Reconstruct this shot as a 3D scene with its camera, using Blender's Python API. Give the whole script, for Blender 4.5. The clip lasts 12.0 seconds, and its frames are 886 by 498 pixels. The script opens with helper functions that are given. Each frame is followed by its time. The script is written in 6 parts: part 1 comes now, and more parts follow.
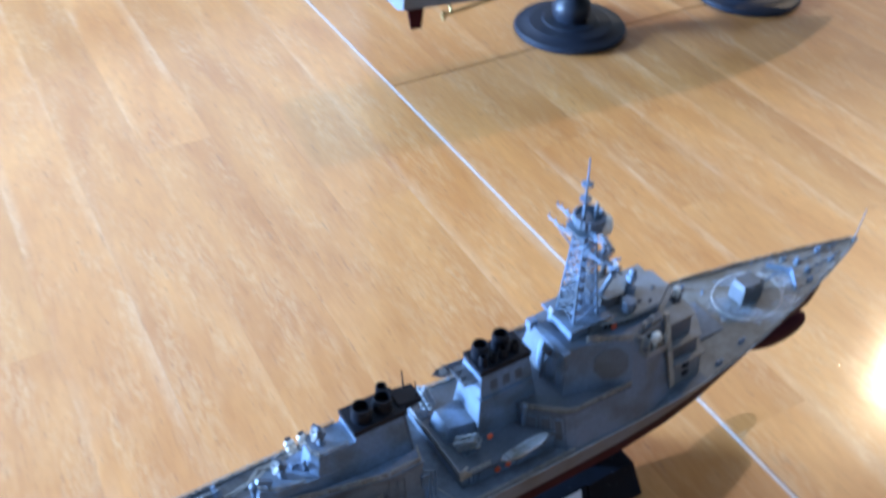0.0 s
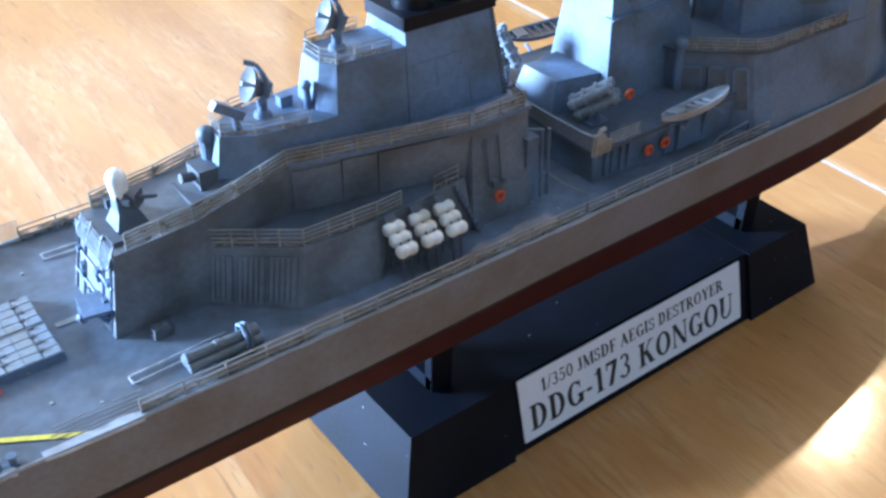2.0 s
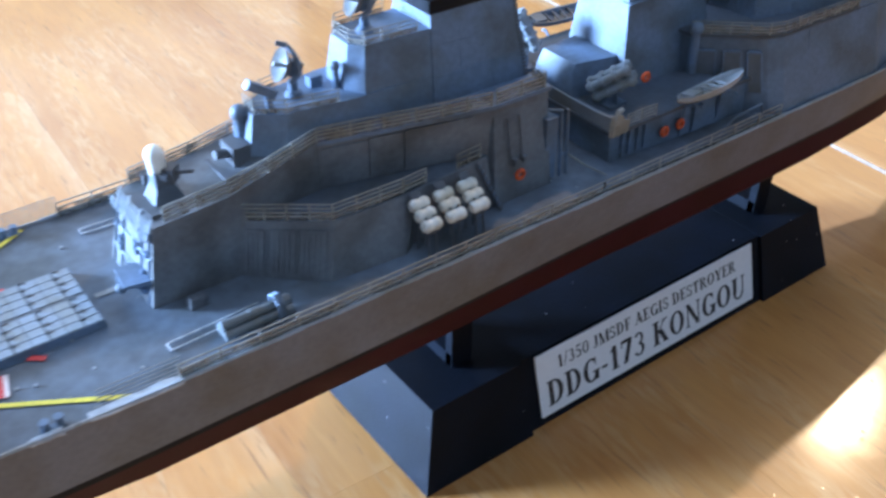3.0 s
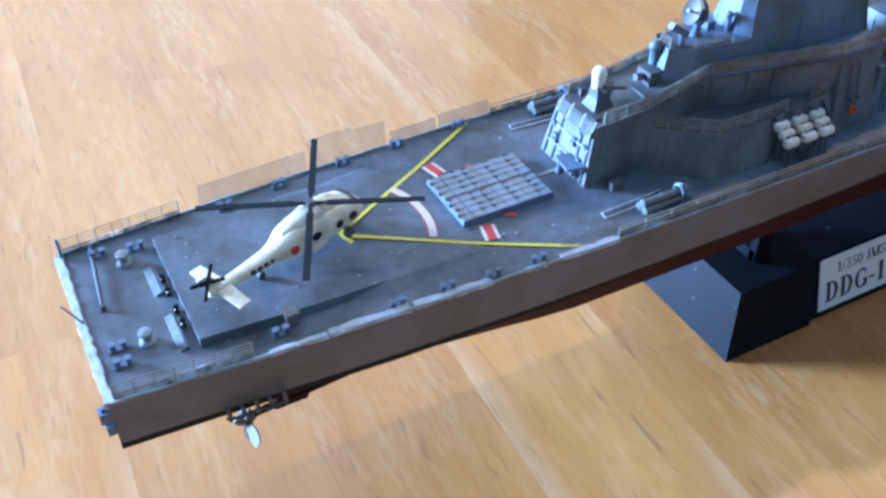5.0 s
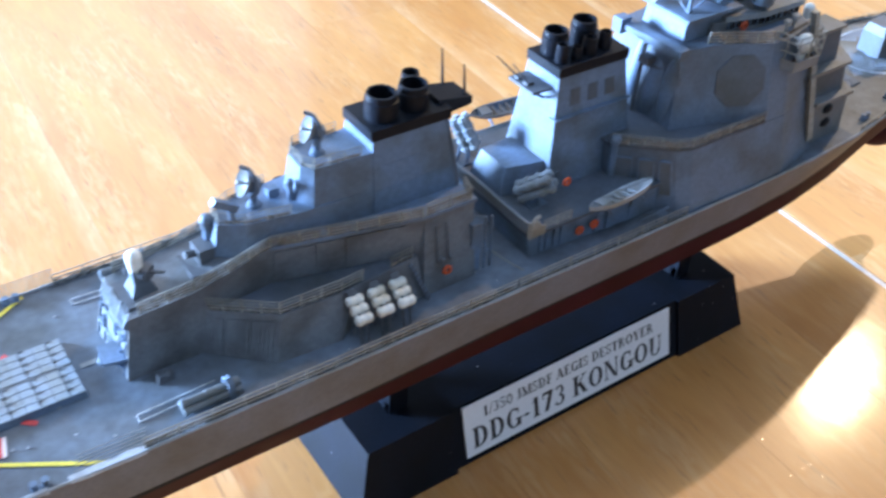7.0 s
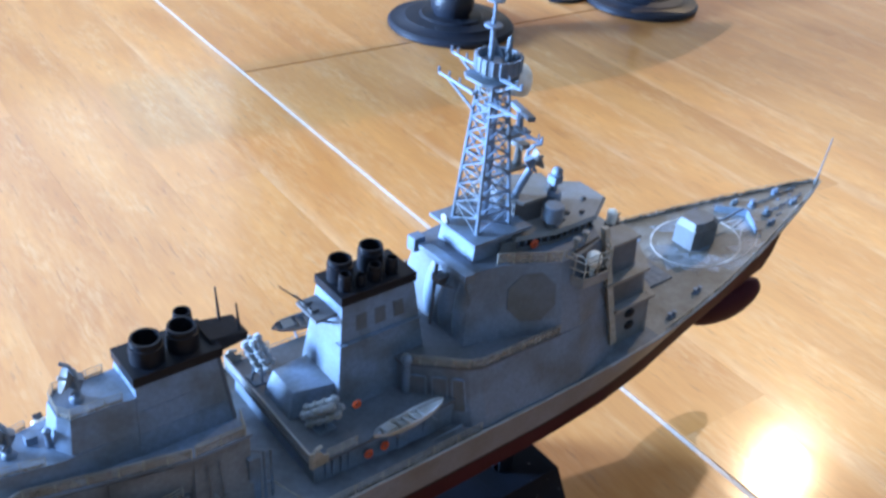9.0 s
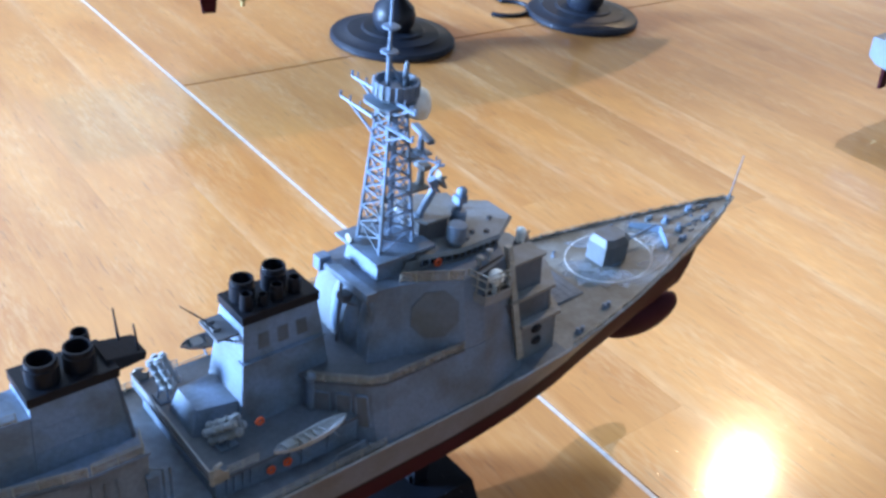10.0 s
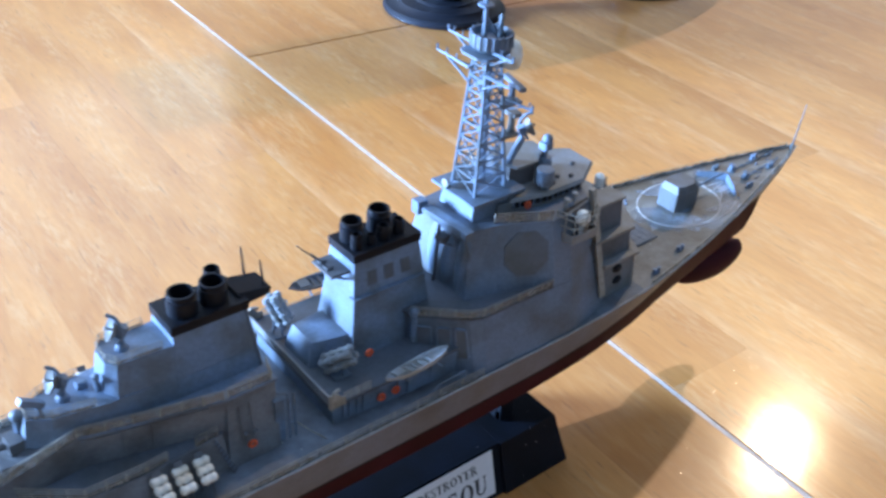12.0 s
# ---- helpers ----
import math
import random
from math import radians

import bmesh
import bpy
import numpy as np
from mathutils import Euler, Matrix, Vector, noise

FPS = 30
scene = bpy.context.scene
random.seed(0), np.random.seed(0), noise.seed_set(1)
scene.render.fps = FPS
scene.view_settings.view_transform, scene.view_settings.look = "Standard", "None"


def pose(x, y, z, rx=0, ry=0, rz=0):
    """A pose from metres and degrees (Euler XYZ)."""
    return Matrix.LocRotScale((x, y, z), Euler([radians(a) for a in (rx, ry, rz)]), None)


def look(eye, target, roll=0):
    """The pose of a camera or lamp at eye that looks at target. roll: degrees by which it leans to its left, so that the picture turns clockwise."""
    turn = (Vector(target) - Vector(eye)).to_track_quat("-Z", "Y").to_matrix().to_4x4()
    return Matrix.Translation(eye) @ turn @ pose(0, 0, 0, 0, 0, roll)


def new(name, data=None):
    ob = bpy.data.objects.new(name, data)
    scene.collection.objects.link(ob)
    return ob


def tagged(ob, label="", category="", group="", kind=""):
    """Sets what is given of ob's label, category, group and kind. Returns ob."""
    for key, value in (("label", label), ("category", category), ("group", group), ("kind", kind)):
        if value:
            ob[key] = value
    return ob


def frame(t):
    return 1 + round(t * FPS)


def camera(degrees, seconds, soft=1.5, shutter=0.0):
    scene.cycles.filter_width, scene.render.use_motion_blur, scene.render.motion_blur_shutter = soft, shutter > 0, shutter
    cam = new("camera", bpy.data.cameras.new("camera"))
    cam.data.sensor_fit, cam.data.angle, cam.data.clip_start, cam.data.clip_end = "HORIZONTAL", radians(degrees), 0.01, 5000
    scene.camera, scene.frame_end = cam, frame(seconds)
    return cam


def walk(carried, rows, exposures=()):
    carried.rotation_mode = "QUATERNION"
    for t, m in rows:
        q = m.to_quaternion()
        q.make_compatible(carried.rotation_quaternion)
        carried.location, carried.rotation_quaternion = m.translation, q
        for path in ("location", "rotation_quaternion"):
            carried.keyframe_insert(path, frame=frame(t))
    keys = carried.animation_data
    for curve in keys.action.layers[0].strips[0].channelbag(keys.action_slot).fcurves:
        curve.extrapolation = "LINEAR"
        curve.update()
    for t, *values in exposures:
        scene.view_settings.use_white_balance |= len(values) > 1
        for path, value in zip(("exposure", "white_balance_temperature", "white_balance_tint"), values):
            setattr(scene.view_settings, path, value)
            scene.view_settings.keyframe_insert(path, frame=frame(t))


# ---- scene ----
cam = camera(48.83, 12.0, soft=2.8, shutter=0.5)
PATH = [
    (0, (0.0844, -0.2097, 0.3830), (0.2482, 0.0499, 0.1266), 1.21),
    (0.2, (0.0868, -0.1931, 0.3478), (0.2590, 0.0565, 0.0870), 0.20),
    (0.4, (0.0911, -0.1800, 0.2959), (0.2592, 0.0648, 0.0279), -2.45),
    (0.5, (0.0871, -0.1744, 0.2701), (0.2751, 0.0640, 0.0096), 0.14),
    (1, (0.0841, -0.1655, 0.2070), (0.2947, 0.0771, -0.0312), 1.30),
    (1.5, (0.0828, -0.1433, 0.1897), (0.2929, 0.1058, -0.0422), 2.84),
    (2, (0.0836, -0.1405, 0.1801), (0.2814, 0.1168, -0.0538), 0.69),
    (2.5, (0.0822, -0.1436, 0.1801), (0.2794, 0.1161, -0.0516), 0.03),
    (2.7, (0.0831, -0.1437, 0.1792), (0.2789, 0.1153, -0.0544), 0.20),
    (4.3, (0.0094, -0.1589, 0.2100), (0.1708, 0.1070, -0.0415), -0.32),
    (4.5, (0.0039, -0.1610, 0.2125), (0.1473, 0.1088, -0.0457), -0.94),
    (4.6, (-0.0009, -0.1591, 0.2099), (0.1432, 0.1108, -0.0477), -0.58),
    (5, (-0.0006, -0.1582, 0.2109), (0.1415, 0.1112, -0.0483), -0.12),
    (5.5, (0.0140, -0.1558, 0.2126), (0.1677, 0.1069, -0.0469), 1.05),
    (6, (0.0412, -0.1581, 0.2141), (0.2088, 0.0987, -0.0427), 1.95),
    (6.5, (0.0610, -0.1581, 0.2213), (0.2399, 0.0947, -0.0319), 3.09),
    (7, (0.0836, -0.1604, 0.2271), (0.2694, 0.0883, -0.0251), 3.71),
    (7.5, (0.0982, -0.1633, 0.2325), (0.2921, 0.0801, -0.0188), 4.67),
    (7.7, (0.1091, -0.1684, 0.2377), (0.3070, 0.0722, -0.0132), 5.05),
    (9.3, (0.1232, -0.1680, 0.2577), (0.3436, 0.0887, 0.0443), 5.38),
    (9.5, (0.1227, -0.1700, 0.2592), (0.3440, 0.0863, 0.0463), 5.47),
    (10, (0.1335, -0.1809, 0.2632), (0.3644, 0.0665, 0.0499), 6.59),
    (10.5, (0.1340, -0.1851, 0.2622), (0.3652, 0.0594, 0.0458), 5.80),
    (11, (0.1243, -0.1880, 0.2594), (0.3509, 0.0573, 0.0391), 5.39),
    (11.5, (0.1190, -0.1872, 0.2587), (0.3407, 0.0606, 0.0363), 4.99),
    (12, (0.1064, -0.1862, 0.2636), (0.3242, 0.0650, 0.0413), 4.35),
]
EXPOSURES = [(t, e + 0.08, k - 20, 10) for t, e, k in ((0.0, -0.76, 6200), (0.5, -0.52, 6370), (1.0, 0.06, 6690), (1.5, 0.17, 6620), (2.0, -0.34, 6770), (2.7, -0.4, 6770), (4.3, -0.87, 6130), (5.0, -0.73, 6150), (5.5, -0.7, 6420), (6.0, -0.68, 6580), (6.5, -0.42, 6730), (7.0, -0.2, 6880), (7.7, -0.44, 6800), (9.3, -0.54, 6560), (10.5, -0.55, 6680), (12.0, -0.53, 6600))]
walk(cam, [(t, look(eye, target, roll)) for t, eye, target, roll in PATH], EXPOSURES)

# ---- light and world ----
world = bpy.data.worlds.new("sky")
scene.world = world
world.use_nodes = True
wn, wl = world.node_tree.nodes, world.node_tree.links
sky = wn.new("ShaderNodeTexSky")
sky.sky_type, sky.sun_disc = "NISHITA", False
sky.sun_elevation, sky.sun_rotation = radians(40.9), radians(90 - 23.1)
wl.new(sky.outputs[0], wn["Background"].inputs[0])
wn["Background"].inputs[1].default_value = 0.07

SUN_DIR = Vector((1.06, 0.452, 1.0)).normalized()   # towards the sun


def lamp(name, kind, energy, colour, matrix, size=(1, 1), angle=0.5):
    data = bpy.data.lights.new(name, kind)
    data.energy, data.color = energy, colour
    if kind == "AREA":
        data.shape, data.size, data.size_y = "RECTANGLE", size[0], size[1]
    if kind == "SUN":
        data.angle = radians(angle)
    ob = new(name, data)
    ob.matrix_world = matrix
    return ob


lamp("sun", "SUN", 1.35, (1.0, 0.77, 0.52), look(SUN_DIR * 6, (0, 0, 0)), angle=1.2)
lamp("west_window_light", "AREA", 760, (0.34, 0.575, 1.0), look((-1.56, 1.37, 0.41), (0.2, 0.0, 0.08)), (0.56, 0.62))
lamp("north_window_light", "AREA", 21, (0.62, 0.77, 1.0), look((0.28, 1.66, 1.15), (0.28, 0, 1.15)), (1.5, 1.1))

# ---- materials ----
MATS = {}


def material(name, colour, rough=0.5, metal=0.0, coat=0.0, grain=0.0, grain_scale=900.0, stain=0.0, stain_scale=60.0,
             bump=0.0, bump_scale=2500.0, warm=(1.0, 0.9, 0.75), trans=0.0, spec=0.5, specks=0.0, alpha=1.0, patch_scale=380.0):
    """Paint or plastic with fine grain, broad stains and relief; sizes per metre."""
    m = bpy.data.materials.new(name)
    m.use_nodes = True
    n, l = m.node_tree.nodes, m.node_tree.links
    b = n["Principled BSDF"]
    b.inputs["Base Color"].default_value = (*colour, 1)
    b.inputs["Roughness"].default_value = rough
    b.inputs["Metallic"].default_value = metal
    b.inputs["Coat Weight"].default_value = coat
    b.inputs["Transmission Weight"].default_value = trans
    b.inputs["Specular IOR Level"].default_value = spec
    geo = n.new("ShaderNodeNewGeometry")
    if alpha < 1:
        patch = n.new("ShaderNodeTexNoise")
        patch.inputs["Scale"].default_value, patch.inputs["Detail"].default_value = patch_scale, 4
        l.new(geo.outputs["Position"], patch.inputs["Vector"])
        cover = n.new("ShaderNodeMapRange")
        cover.inputs["From Min"].default_value, cover.inputs["From Max"].default_value = 0.36, 0.64
        cover.inputs["To Min"].default_value, cover.inputs["To Max"].default_value = alpha - 0.3, alpha + 0.3
        l.new(patch.outputs[0], cover.inputs["Value"])
        l.new(cover.outputs[0], b.inputs["Alpha"])
    src = None
    if grain or stain:
        for amount, scale, tint in ((grain, grain_scale, (1, 1, 1)), (stain, stain_scale, warm)):
            if not amount:
                continue
            tex = n.new("ShaderNodeTexNoise")
            tex.inputs["Scale"].default_value, tex.inputs["Detail"].default_value = scale, 5
            l.new(geo.outputs["Position"], tex.inputs["Vector"])
            ramp = n.new("ShaderNodeMapRange")
            ramp.inputs["From Min"].default_value, ramp.inputs["From Max"].default_value = 0.32, 0.68
            ramp.inputs["To Min"].default_value, ramp.inputs["To Max"].default_value = 1 - amount, 1 + amount
            l.new(tex.outputs[0], ramp.inputs["Value"])
            mul = n.new("ShaderNodeVectorMath")
            mul.operation = "MULTIPLY"
            if src is None:
                mul.inputs[0].default_value = colour
            else:
                l.new(src, mul.inputs[0])
            if tint == (1, 1, 1):
                l.new(ramp.outputs[0], mul.inputs[1])
            else:
                tm = n.new("ShaderNodeMix")
                tm.data_type = "RGBA"
                tm.inputs["A"].default_value = (tint[0] * (1 - amount), tint[1] * (1 - amount), tint[2] * (1 - amount), 1)
                tm.inputs["B"].default_value = (1 + amount, 1 + amount, 1 + amount, 1)
                unit = n.new("ShaderNodeMapRange")
                unit.inputs["From Min"].default_value, unit.inputs["From Max"].default_value = 0.35, 0.6
                l.new(tex.outputs[0], unit.inputs["Value"])
                l.new(unit.outputs[0], tm.inputs["Factor"])
                l.new(tm.outputs["Result"], mul.inputs[1])
            src = mul.outputs[0]
        if specks:
            vor = n.new("ShaderNodeTexVoronoi")
            vor.inputs["Scale"].default_value = specks
            l.new(geo.outputs["Position"], vor.inputs["Vector"])
            near = n.new("ShaderNodeMath")
            near.operation, near.inputs[1].default_value = "LESS_THAN", 0.075
            l.new(vor.outputs["Distance"], near.inputs[0])
            few = n.new("ShaderNodeSeparateColor")
            l.new(vor.outputs["Color"], few.inputs[0])
            rare = n.new("ShaderNodeMath")
            rare.operation, rare.inputs[1].default_value = "GREATER_THAN", 0.84
            l.new(few.outputs[0], rare.inputs[0])
            both_on = n.new("ShaderNodeMath")
            both_on.operation = "MULTIPLY"
            l.new(near.outputs[0], both_on.inputs[0])
            l.new(rare.outputs[0], both_on.inputs[1])
            dust = n.new("ShaderNodeMix")
            dust.data_type = "RGBA"
            dust.inputs["B"].default_value = (0.34, 0.34, 0.35, 1)
            l.new(both_on.outputs[0], dust.inputs["Factor"])
            l.new(src, dust.inputs["A"])
            src = dust.outputs["Result"]
        l.new(src, b.inputs["Base Color"])
    if bump:
        tex = n.new("ShaderNodeTexNoise")
        tex.inputs["Scale"].default_value, tex.inputs["Detail"].default_value = bump_scale, 3
        l.new(geo.outputs["Position"], tex.inputs["Vector"])
        bp = n.new("ShaderNodeBump")
        bp.inputs["Strength"].default_value, bp.inputs["Distance"].default_value = bump, 0.0002
        l.new(tex.outputs[0], bp.inputs["Height"])
        l.new(bp.outputs[0], b.inputs["Normal"])
    MATS[name] = m
    return m


def wood_material(name, dark, light, gloss):
    """Oiled beech staves: long grain, pores, tone by stave."""
    m = bpy.data.materials.new(name)
    m.use_nodes = True
    n, l = m.node_tree.nodes, m.node_tree.links
    b = n["Principled BSDF"]
    tc, info = n.new("ShaderNodeTexCoord"), n.new("ShaderNodeObjectInfo")
    shift = n.new("ShaderNodeVectorMath")
    shift.operation = "MULTIPLY_ADD"
    l.new(info.outputs["Random"], shift.inputs[0])
    shift.inputs[1].default_value = (7.3, 11.1, 3.7)
    l.new(tc.outputs["Object"], shift.inputs[2])

    def noise_node(scale, detail, stretch):
        mp = n.new("ShaderNodeMapping")
        mp.inputs["Scale"].default_value = stretch
        l.new(shift.outputs[0], mp.inputs["Vector"])
        t = n.new("ShaderNodeTexNoise")
        t.inputs["Scale"].default_value, t.inputs["Detail"].default_value = scale, detail
        t.inputs["Distortion"].default_value = 0.6
        l.new(mp.outputs[0], t.inputs["Vector"])
        return t.outputs[0]

    def mapped(value, f0, f1, t0, t1):
        q = n.new("ShaderNodeMapRange")
        q.inputs["From Min"].default_value, q.inputs["From Max"].default_value = f0, f1
        q.inputs["To Min"].default_value, q.inputs["To Max"].default_value = t0, t1
        l.new(value, q.inputs["Value"])
        return q.outputs[0]

    def maths(op, a, c):
        q = n.new("ShaderNodeMath")
        q.operation = op
        for k, v in ((0, a), (1, c)):
            if isinstance(v, float):
                q.inputs[k].default_value = v
            else:
                l.new(v, q.inputs[k])
        return q.outputs[0]

    def blend(factor, under, colour):
        q = n.new("ShaderNodeMix")
        q.data_type = "RGBA"
        q.inputs["B"].default_value = (*colour, 1)
        l.new(factor, q.inputs["Factor"])
        l.new(under, q.inputs["A"])
        return q.outputs["Result"]

    broad = noise_node(16, 4, (1.7, 0.45, 1))
    fine = noise_node(150, 6, (2.2, 0.3, 1))
    pores = noise_node(420, 3, (2.0, 0.3, 1))
    tone = maths("ADD", broad, maths("MULTIPLY", fine, 0.5))
    ramp = n.new("ShaderNodeValToRGB")
    ramp.color_ramp.elements[0].color, ramp.color_ramp.elements[1].color = (*dark, 1), (*light, 1)
    l.new(mapped(tone, 0.5, 1.02, 0.0, 1.0), ramp.inputs[0])
    mul = n.new("ShaderNodeVectorMath")
    mul.operation = "MULTIPLY"
    l.new(ramp.outputs[0], mul.inputs[0])
    l.new(mapped(info.outputs["Random"], 0.0, 1.0, 0.9, 1.08), mul.inputs[1])
    # pale flecks in patches, then short dark pores
    patch = mapped(noise_node(30, 3, (2.2, 0.4, 1)), 0.42, 0.68, 0.0, 1.0)
    flecks = mapped(noise_node(260, 4, (2.0, 0.4, 1)), 0.42, 0.64, 0.0, 0.4)
    pale = blend(maths("MULTIPLY", patch, flecks), mul.outputs[0], (0.70, 0.46, 0.24))
    where = n.new("ShaderNodeSeparateXYZ")
    l.new(tc.outputs["Object"], where.inputs[0])
    border = mapped(maths("ABSOLUTE", where.outputs["X"], 0.0), 0.0155, 0.0235, 0.0, 1.0)
    ragged = maths("MULTIPLY", mapped(noise_node(40, 4, (1.4, 0.3, 1)), 0.4, 0.64, 0.0, 0.42), mapped(info.outputs["Random"], 0.35, 0.75, 0.0, 1.0))
    pale = blend(maths("MULTIPLY", border, ragged), pale, (0.72, 0.50, 0.30))
    mottle = mapped(noise_node(120, 5, (1.2, 0.6, 1)), 0.36, 0.66, 0.3, 0.0)
    pale = blend(mottle, pale, (0.47, 0.20, 0.055))
    dashes = mapped(noise_node(300, 2, (2.4, 0.2, 1)), 0.63, 0.72, 0.0, 0.55)
    l.new(blend(dashes, pale, (0.27, 0.11, 0.04)), b.inputs["Base Color"])
    rr = n.new("ShaderNodeMapRange")
    rr.inputs["To Min"].default_value, rr.inputs["To Max"].default_value = gloss - 0.06, gloss + 0.1
    l.new(fine, rr.inputs["Value"])
    l.new(rr.outputs[0], b.inputs["Roughness"])
    b.inputs["Coat Weight"].default_value, b.inputs["Coat Roughness"].default_value = 0.42, 0.12
    b.inputs["Specular IOR Level"].default_value = 0.5
    pit = n.new("ShaderNodeTexVoronoi")
    pit.inputs["Scale"].default_value = 230
    l.new(shift.outputs[0], pit.inputs["Vector"])
    pm = n.new("ShaderNodeMapRange")
    pm.inputs["From Max"].default_value = 0.14
    pm.inputs["To Min"].default_value, pm.inputs["To Max"].default_value = 1.0, 0.0
    l.new(pit.outputs["Distance"], pm.inputs["Value"])
    wave = n.new("ShaderNodeBump")
    wave.inputs["Strength"].default_value, wave.inputs["Distance"].default_value = 0.035, 0.0012
    l.new(noise_node(55, 2, (1.6, 0.7, 1)), wave.inputs["Height"])
    speck = n.new("ShaderNodeBump")
    speck.inputs["Strength"].default_value, speck.inputs["Distance"].default_value = 0.12, 0.0003
    l.new(pm.outputs[0], speck.inputs["Height"])
    l.new(wave.outputs[0], speck.inputs["Normal"])
    l.new(speck.outputs[0], b.inputs["Coat Normal"])
    bp = n.new("ShaderNodeBump")
    bp.inputs["Strength"].default_value, bp.inputs["Distance"].default_value = 0.12, 0.0003
    l.new(pores, bp.inputs["Height"])
    l.new(wave.outputs[0], bp.inputs["Normal"])
    l.new(bp.outputs[0], b.inputs["Normal"])
    return m


GREY = material("hull_grey", (0.108, 0.114, 0.134), 0.5, grain=0.10, stain=0.14, bump=0.25)
GREY2 = material("house_grey", (0.095, 0.135, 0.198), 0.5, grain=0.12, stain=0.2, stain_scale=90, bump=0.35)
WORN = material("worn_house_grey", (0.095, 0.102, 0.113), 0.52, warm=(1.0, 0.95, 0.88), grain=0.14, stain=0.3, stain_scale=105, bump=0.35)
PALE = material("light_grey", (0.25, 0.26, 0.275), 0.5, grain=0.08, stain=0.1, stain_scale=120)
DECK = material("deck_grey", (0.085, 0.102, 0.127), 0.58, specks=330.0, grain=0.16, grain_scale=420, stain=0.3, stain_scale=55, bump=0.3)
# foredeck: warm glow of the sun is put into the tan base colour
FORE = material("foredeck_sun_tan", (0.130, 0.126, 0.118), 0.55, specks=300.0, grain=0.14, grain_scale=600, stain=0.28, stain_scale=70, bump=0.3)
WALKDECK = material("walk_deck_grey", (0.062, 0.073, 0.092), 0.6, grain=0.12, grain_scale=700, stain=0.2, stain_scale=60, bump=0.3)
DARK = material("dark_grey", (0.07, 0.072, 0.08), 0.6, grain=0.1)
BLACK = material("funnel_black", (0.0058, 0.0070, 0.0105), 0.45, grain=0.2, spec=0.16)
RED = material("bottom_red", (0.034, 0.0042, 0.0075), 0.62, spec=0.1, grain=0.1, stain=0.15, bump=0.15)
ROOFG = material("roof_grey", (0.155, 0.165, 0.18), 0.5, grain=0.08, stain=0.1, stain_scale=120)
BLOCKG = material("block_grey", (0.087, 0.114, 0.157), 0.5, grain=0.12, stain=0.2, stain_scale=80, bump=0.35)
PANELG = material("panel_grey", (0.075, 0.086, 0.103), 0.55, grain=0.08, stain=0.1, stain_scale=140)
WHITE = material("white_plastic", (0.74, 0.73, 0.69), 0.42, grain=0.04)
RAFT = material("raft_white", (0.56, 0.55, 0.52), 0.45, grain=0.06, stain=0.12, stain_scale=200)
CREAM = material("cream_white", (0.72, 0.68, 0.56), 0.45, grain=0.06, stain=0.1, stain_scale=300)
ORANGE = material("orange_red", (0.62, 0.085, 0.02), 0.5, grain=0.08)
YELLOW = material("yellow_line", (0.66, 0.52, 0.06), 0.55, grain=0.12)
SIGNRED = material("deck_red", (0.55, 0.05, 0.045), 0.55, grain=0.12)
PINK = material("faded_white", (0.66, 0.56, 0.54), 0.55, grain=0.1)
RAIL = material("rail_grey", (0.215, 0.205, 0.185), 0.5, grain=0.15, stain=0.15, stain_scale=200)
TAN = material("worn_tan", (0.24, 0.222, 0.198), 0.55, grain=0.15, stain=0.2, stain_scale=180)
LINE = material("worn_line", (0.37, 0.38, 0.40), 0.55, grain=0.2, stain=0.2, stain_scale=150)
HOUSEDARK = material("house_dark_grey", (0.10, 0.115, 0.13), 0.5, grain=0.08, stain=0.1, stain_scale=140)
PALE2 = material("hatch_grey", (0.19, 0.215, 0.245), 0.5, grain=0.08, stain=0.08, stain_scale=200)
GLUE = material("dried_glue", (0.42, 0.44, 0.47), 0.25, grain=0.15, grain_scale=500)
GLASS = material("window_dark", (0.012, 0.013, 0.016), 0.12)
ROTOR = material("rotor_black", (0.014, 0.015, 0.019), 0.6, grain=0.15, spec=0.1)
PROP = material("pale_brass", (0.125, 0.112, 0.088), 0.5, metal=0.1, grain=0.1)
BRASS = material("brass", (0.45, 0.33, 0.14), 0.4, metal=0.7, grain=0.1)
STAND = material("stand_black", (0.0042, 0.0058, 0.0098), 0.5, spec=0.09, specks=420.0, grain=0.15, stain=0.12, bump=0.35, bump_scale=1400)
PAPER = material("plaque_white", (0.66, 0.66, 0.68), 0.6, grain=0.03)
INK = material("ink_black", (0.012, 0.012, 0.014), 0.5)
DISC = material("disc_black", (0.011, 0.014, 0.022), 0.45, spec=0.3, specks=200.0, grain=0.15, bump=0.3, bump_scale=900)
BLUEGREY = material("model_bluegrey", (0.11, 0.13, 0.16), 0.5, grain=0.08, stain=0.1)
STRIP = material("joint_strip", (0.70, 0.60, 0.54), 0.5, grain=0.1, grain_scale=300)
FILM = material("glue_film", (0.185, 0.18, 0.168), 0.4, grain=0.2, grain_scale=1200, stain=0.15, stain_scale=250, alpha=0.42)
SMEAR = material("glue_smear", (0.34, 0.37, 0.42), 0.3, grain=0.12, grain_scale=500, alpha=0.32, patch_scale=110.0)
# tones of the unseen walls and ceiling, set for the light they throw back
WALL = material("wall_paint", (0.225, 0.2, 0.168), 0.8, grain=0.03, grain_scale=40)
CEIL = material("ceiling_paint", (0.43, 0.43, 0.435), 0.85, grain=0.03, grain_scale=30)
FLOOR = material("floor_wood", (0.28, 0.18, 0.09), 0.5, grain=0.15, grain_scale=30)
WOOD = wood_material("beech_wood", (0.44, 0.160, 0.037), (0.645, 0.285, 0.079), 0.40)

# ---- mesh helpers, millimetres inside the models ----
S = 0.001


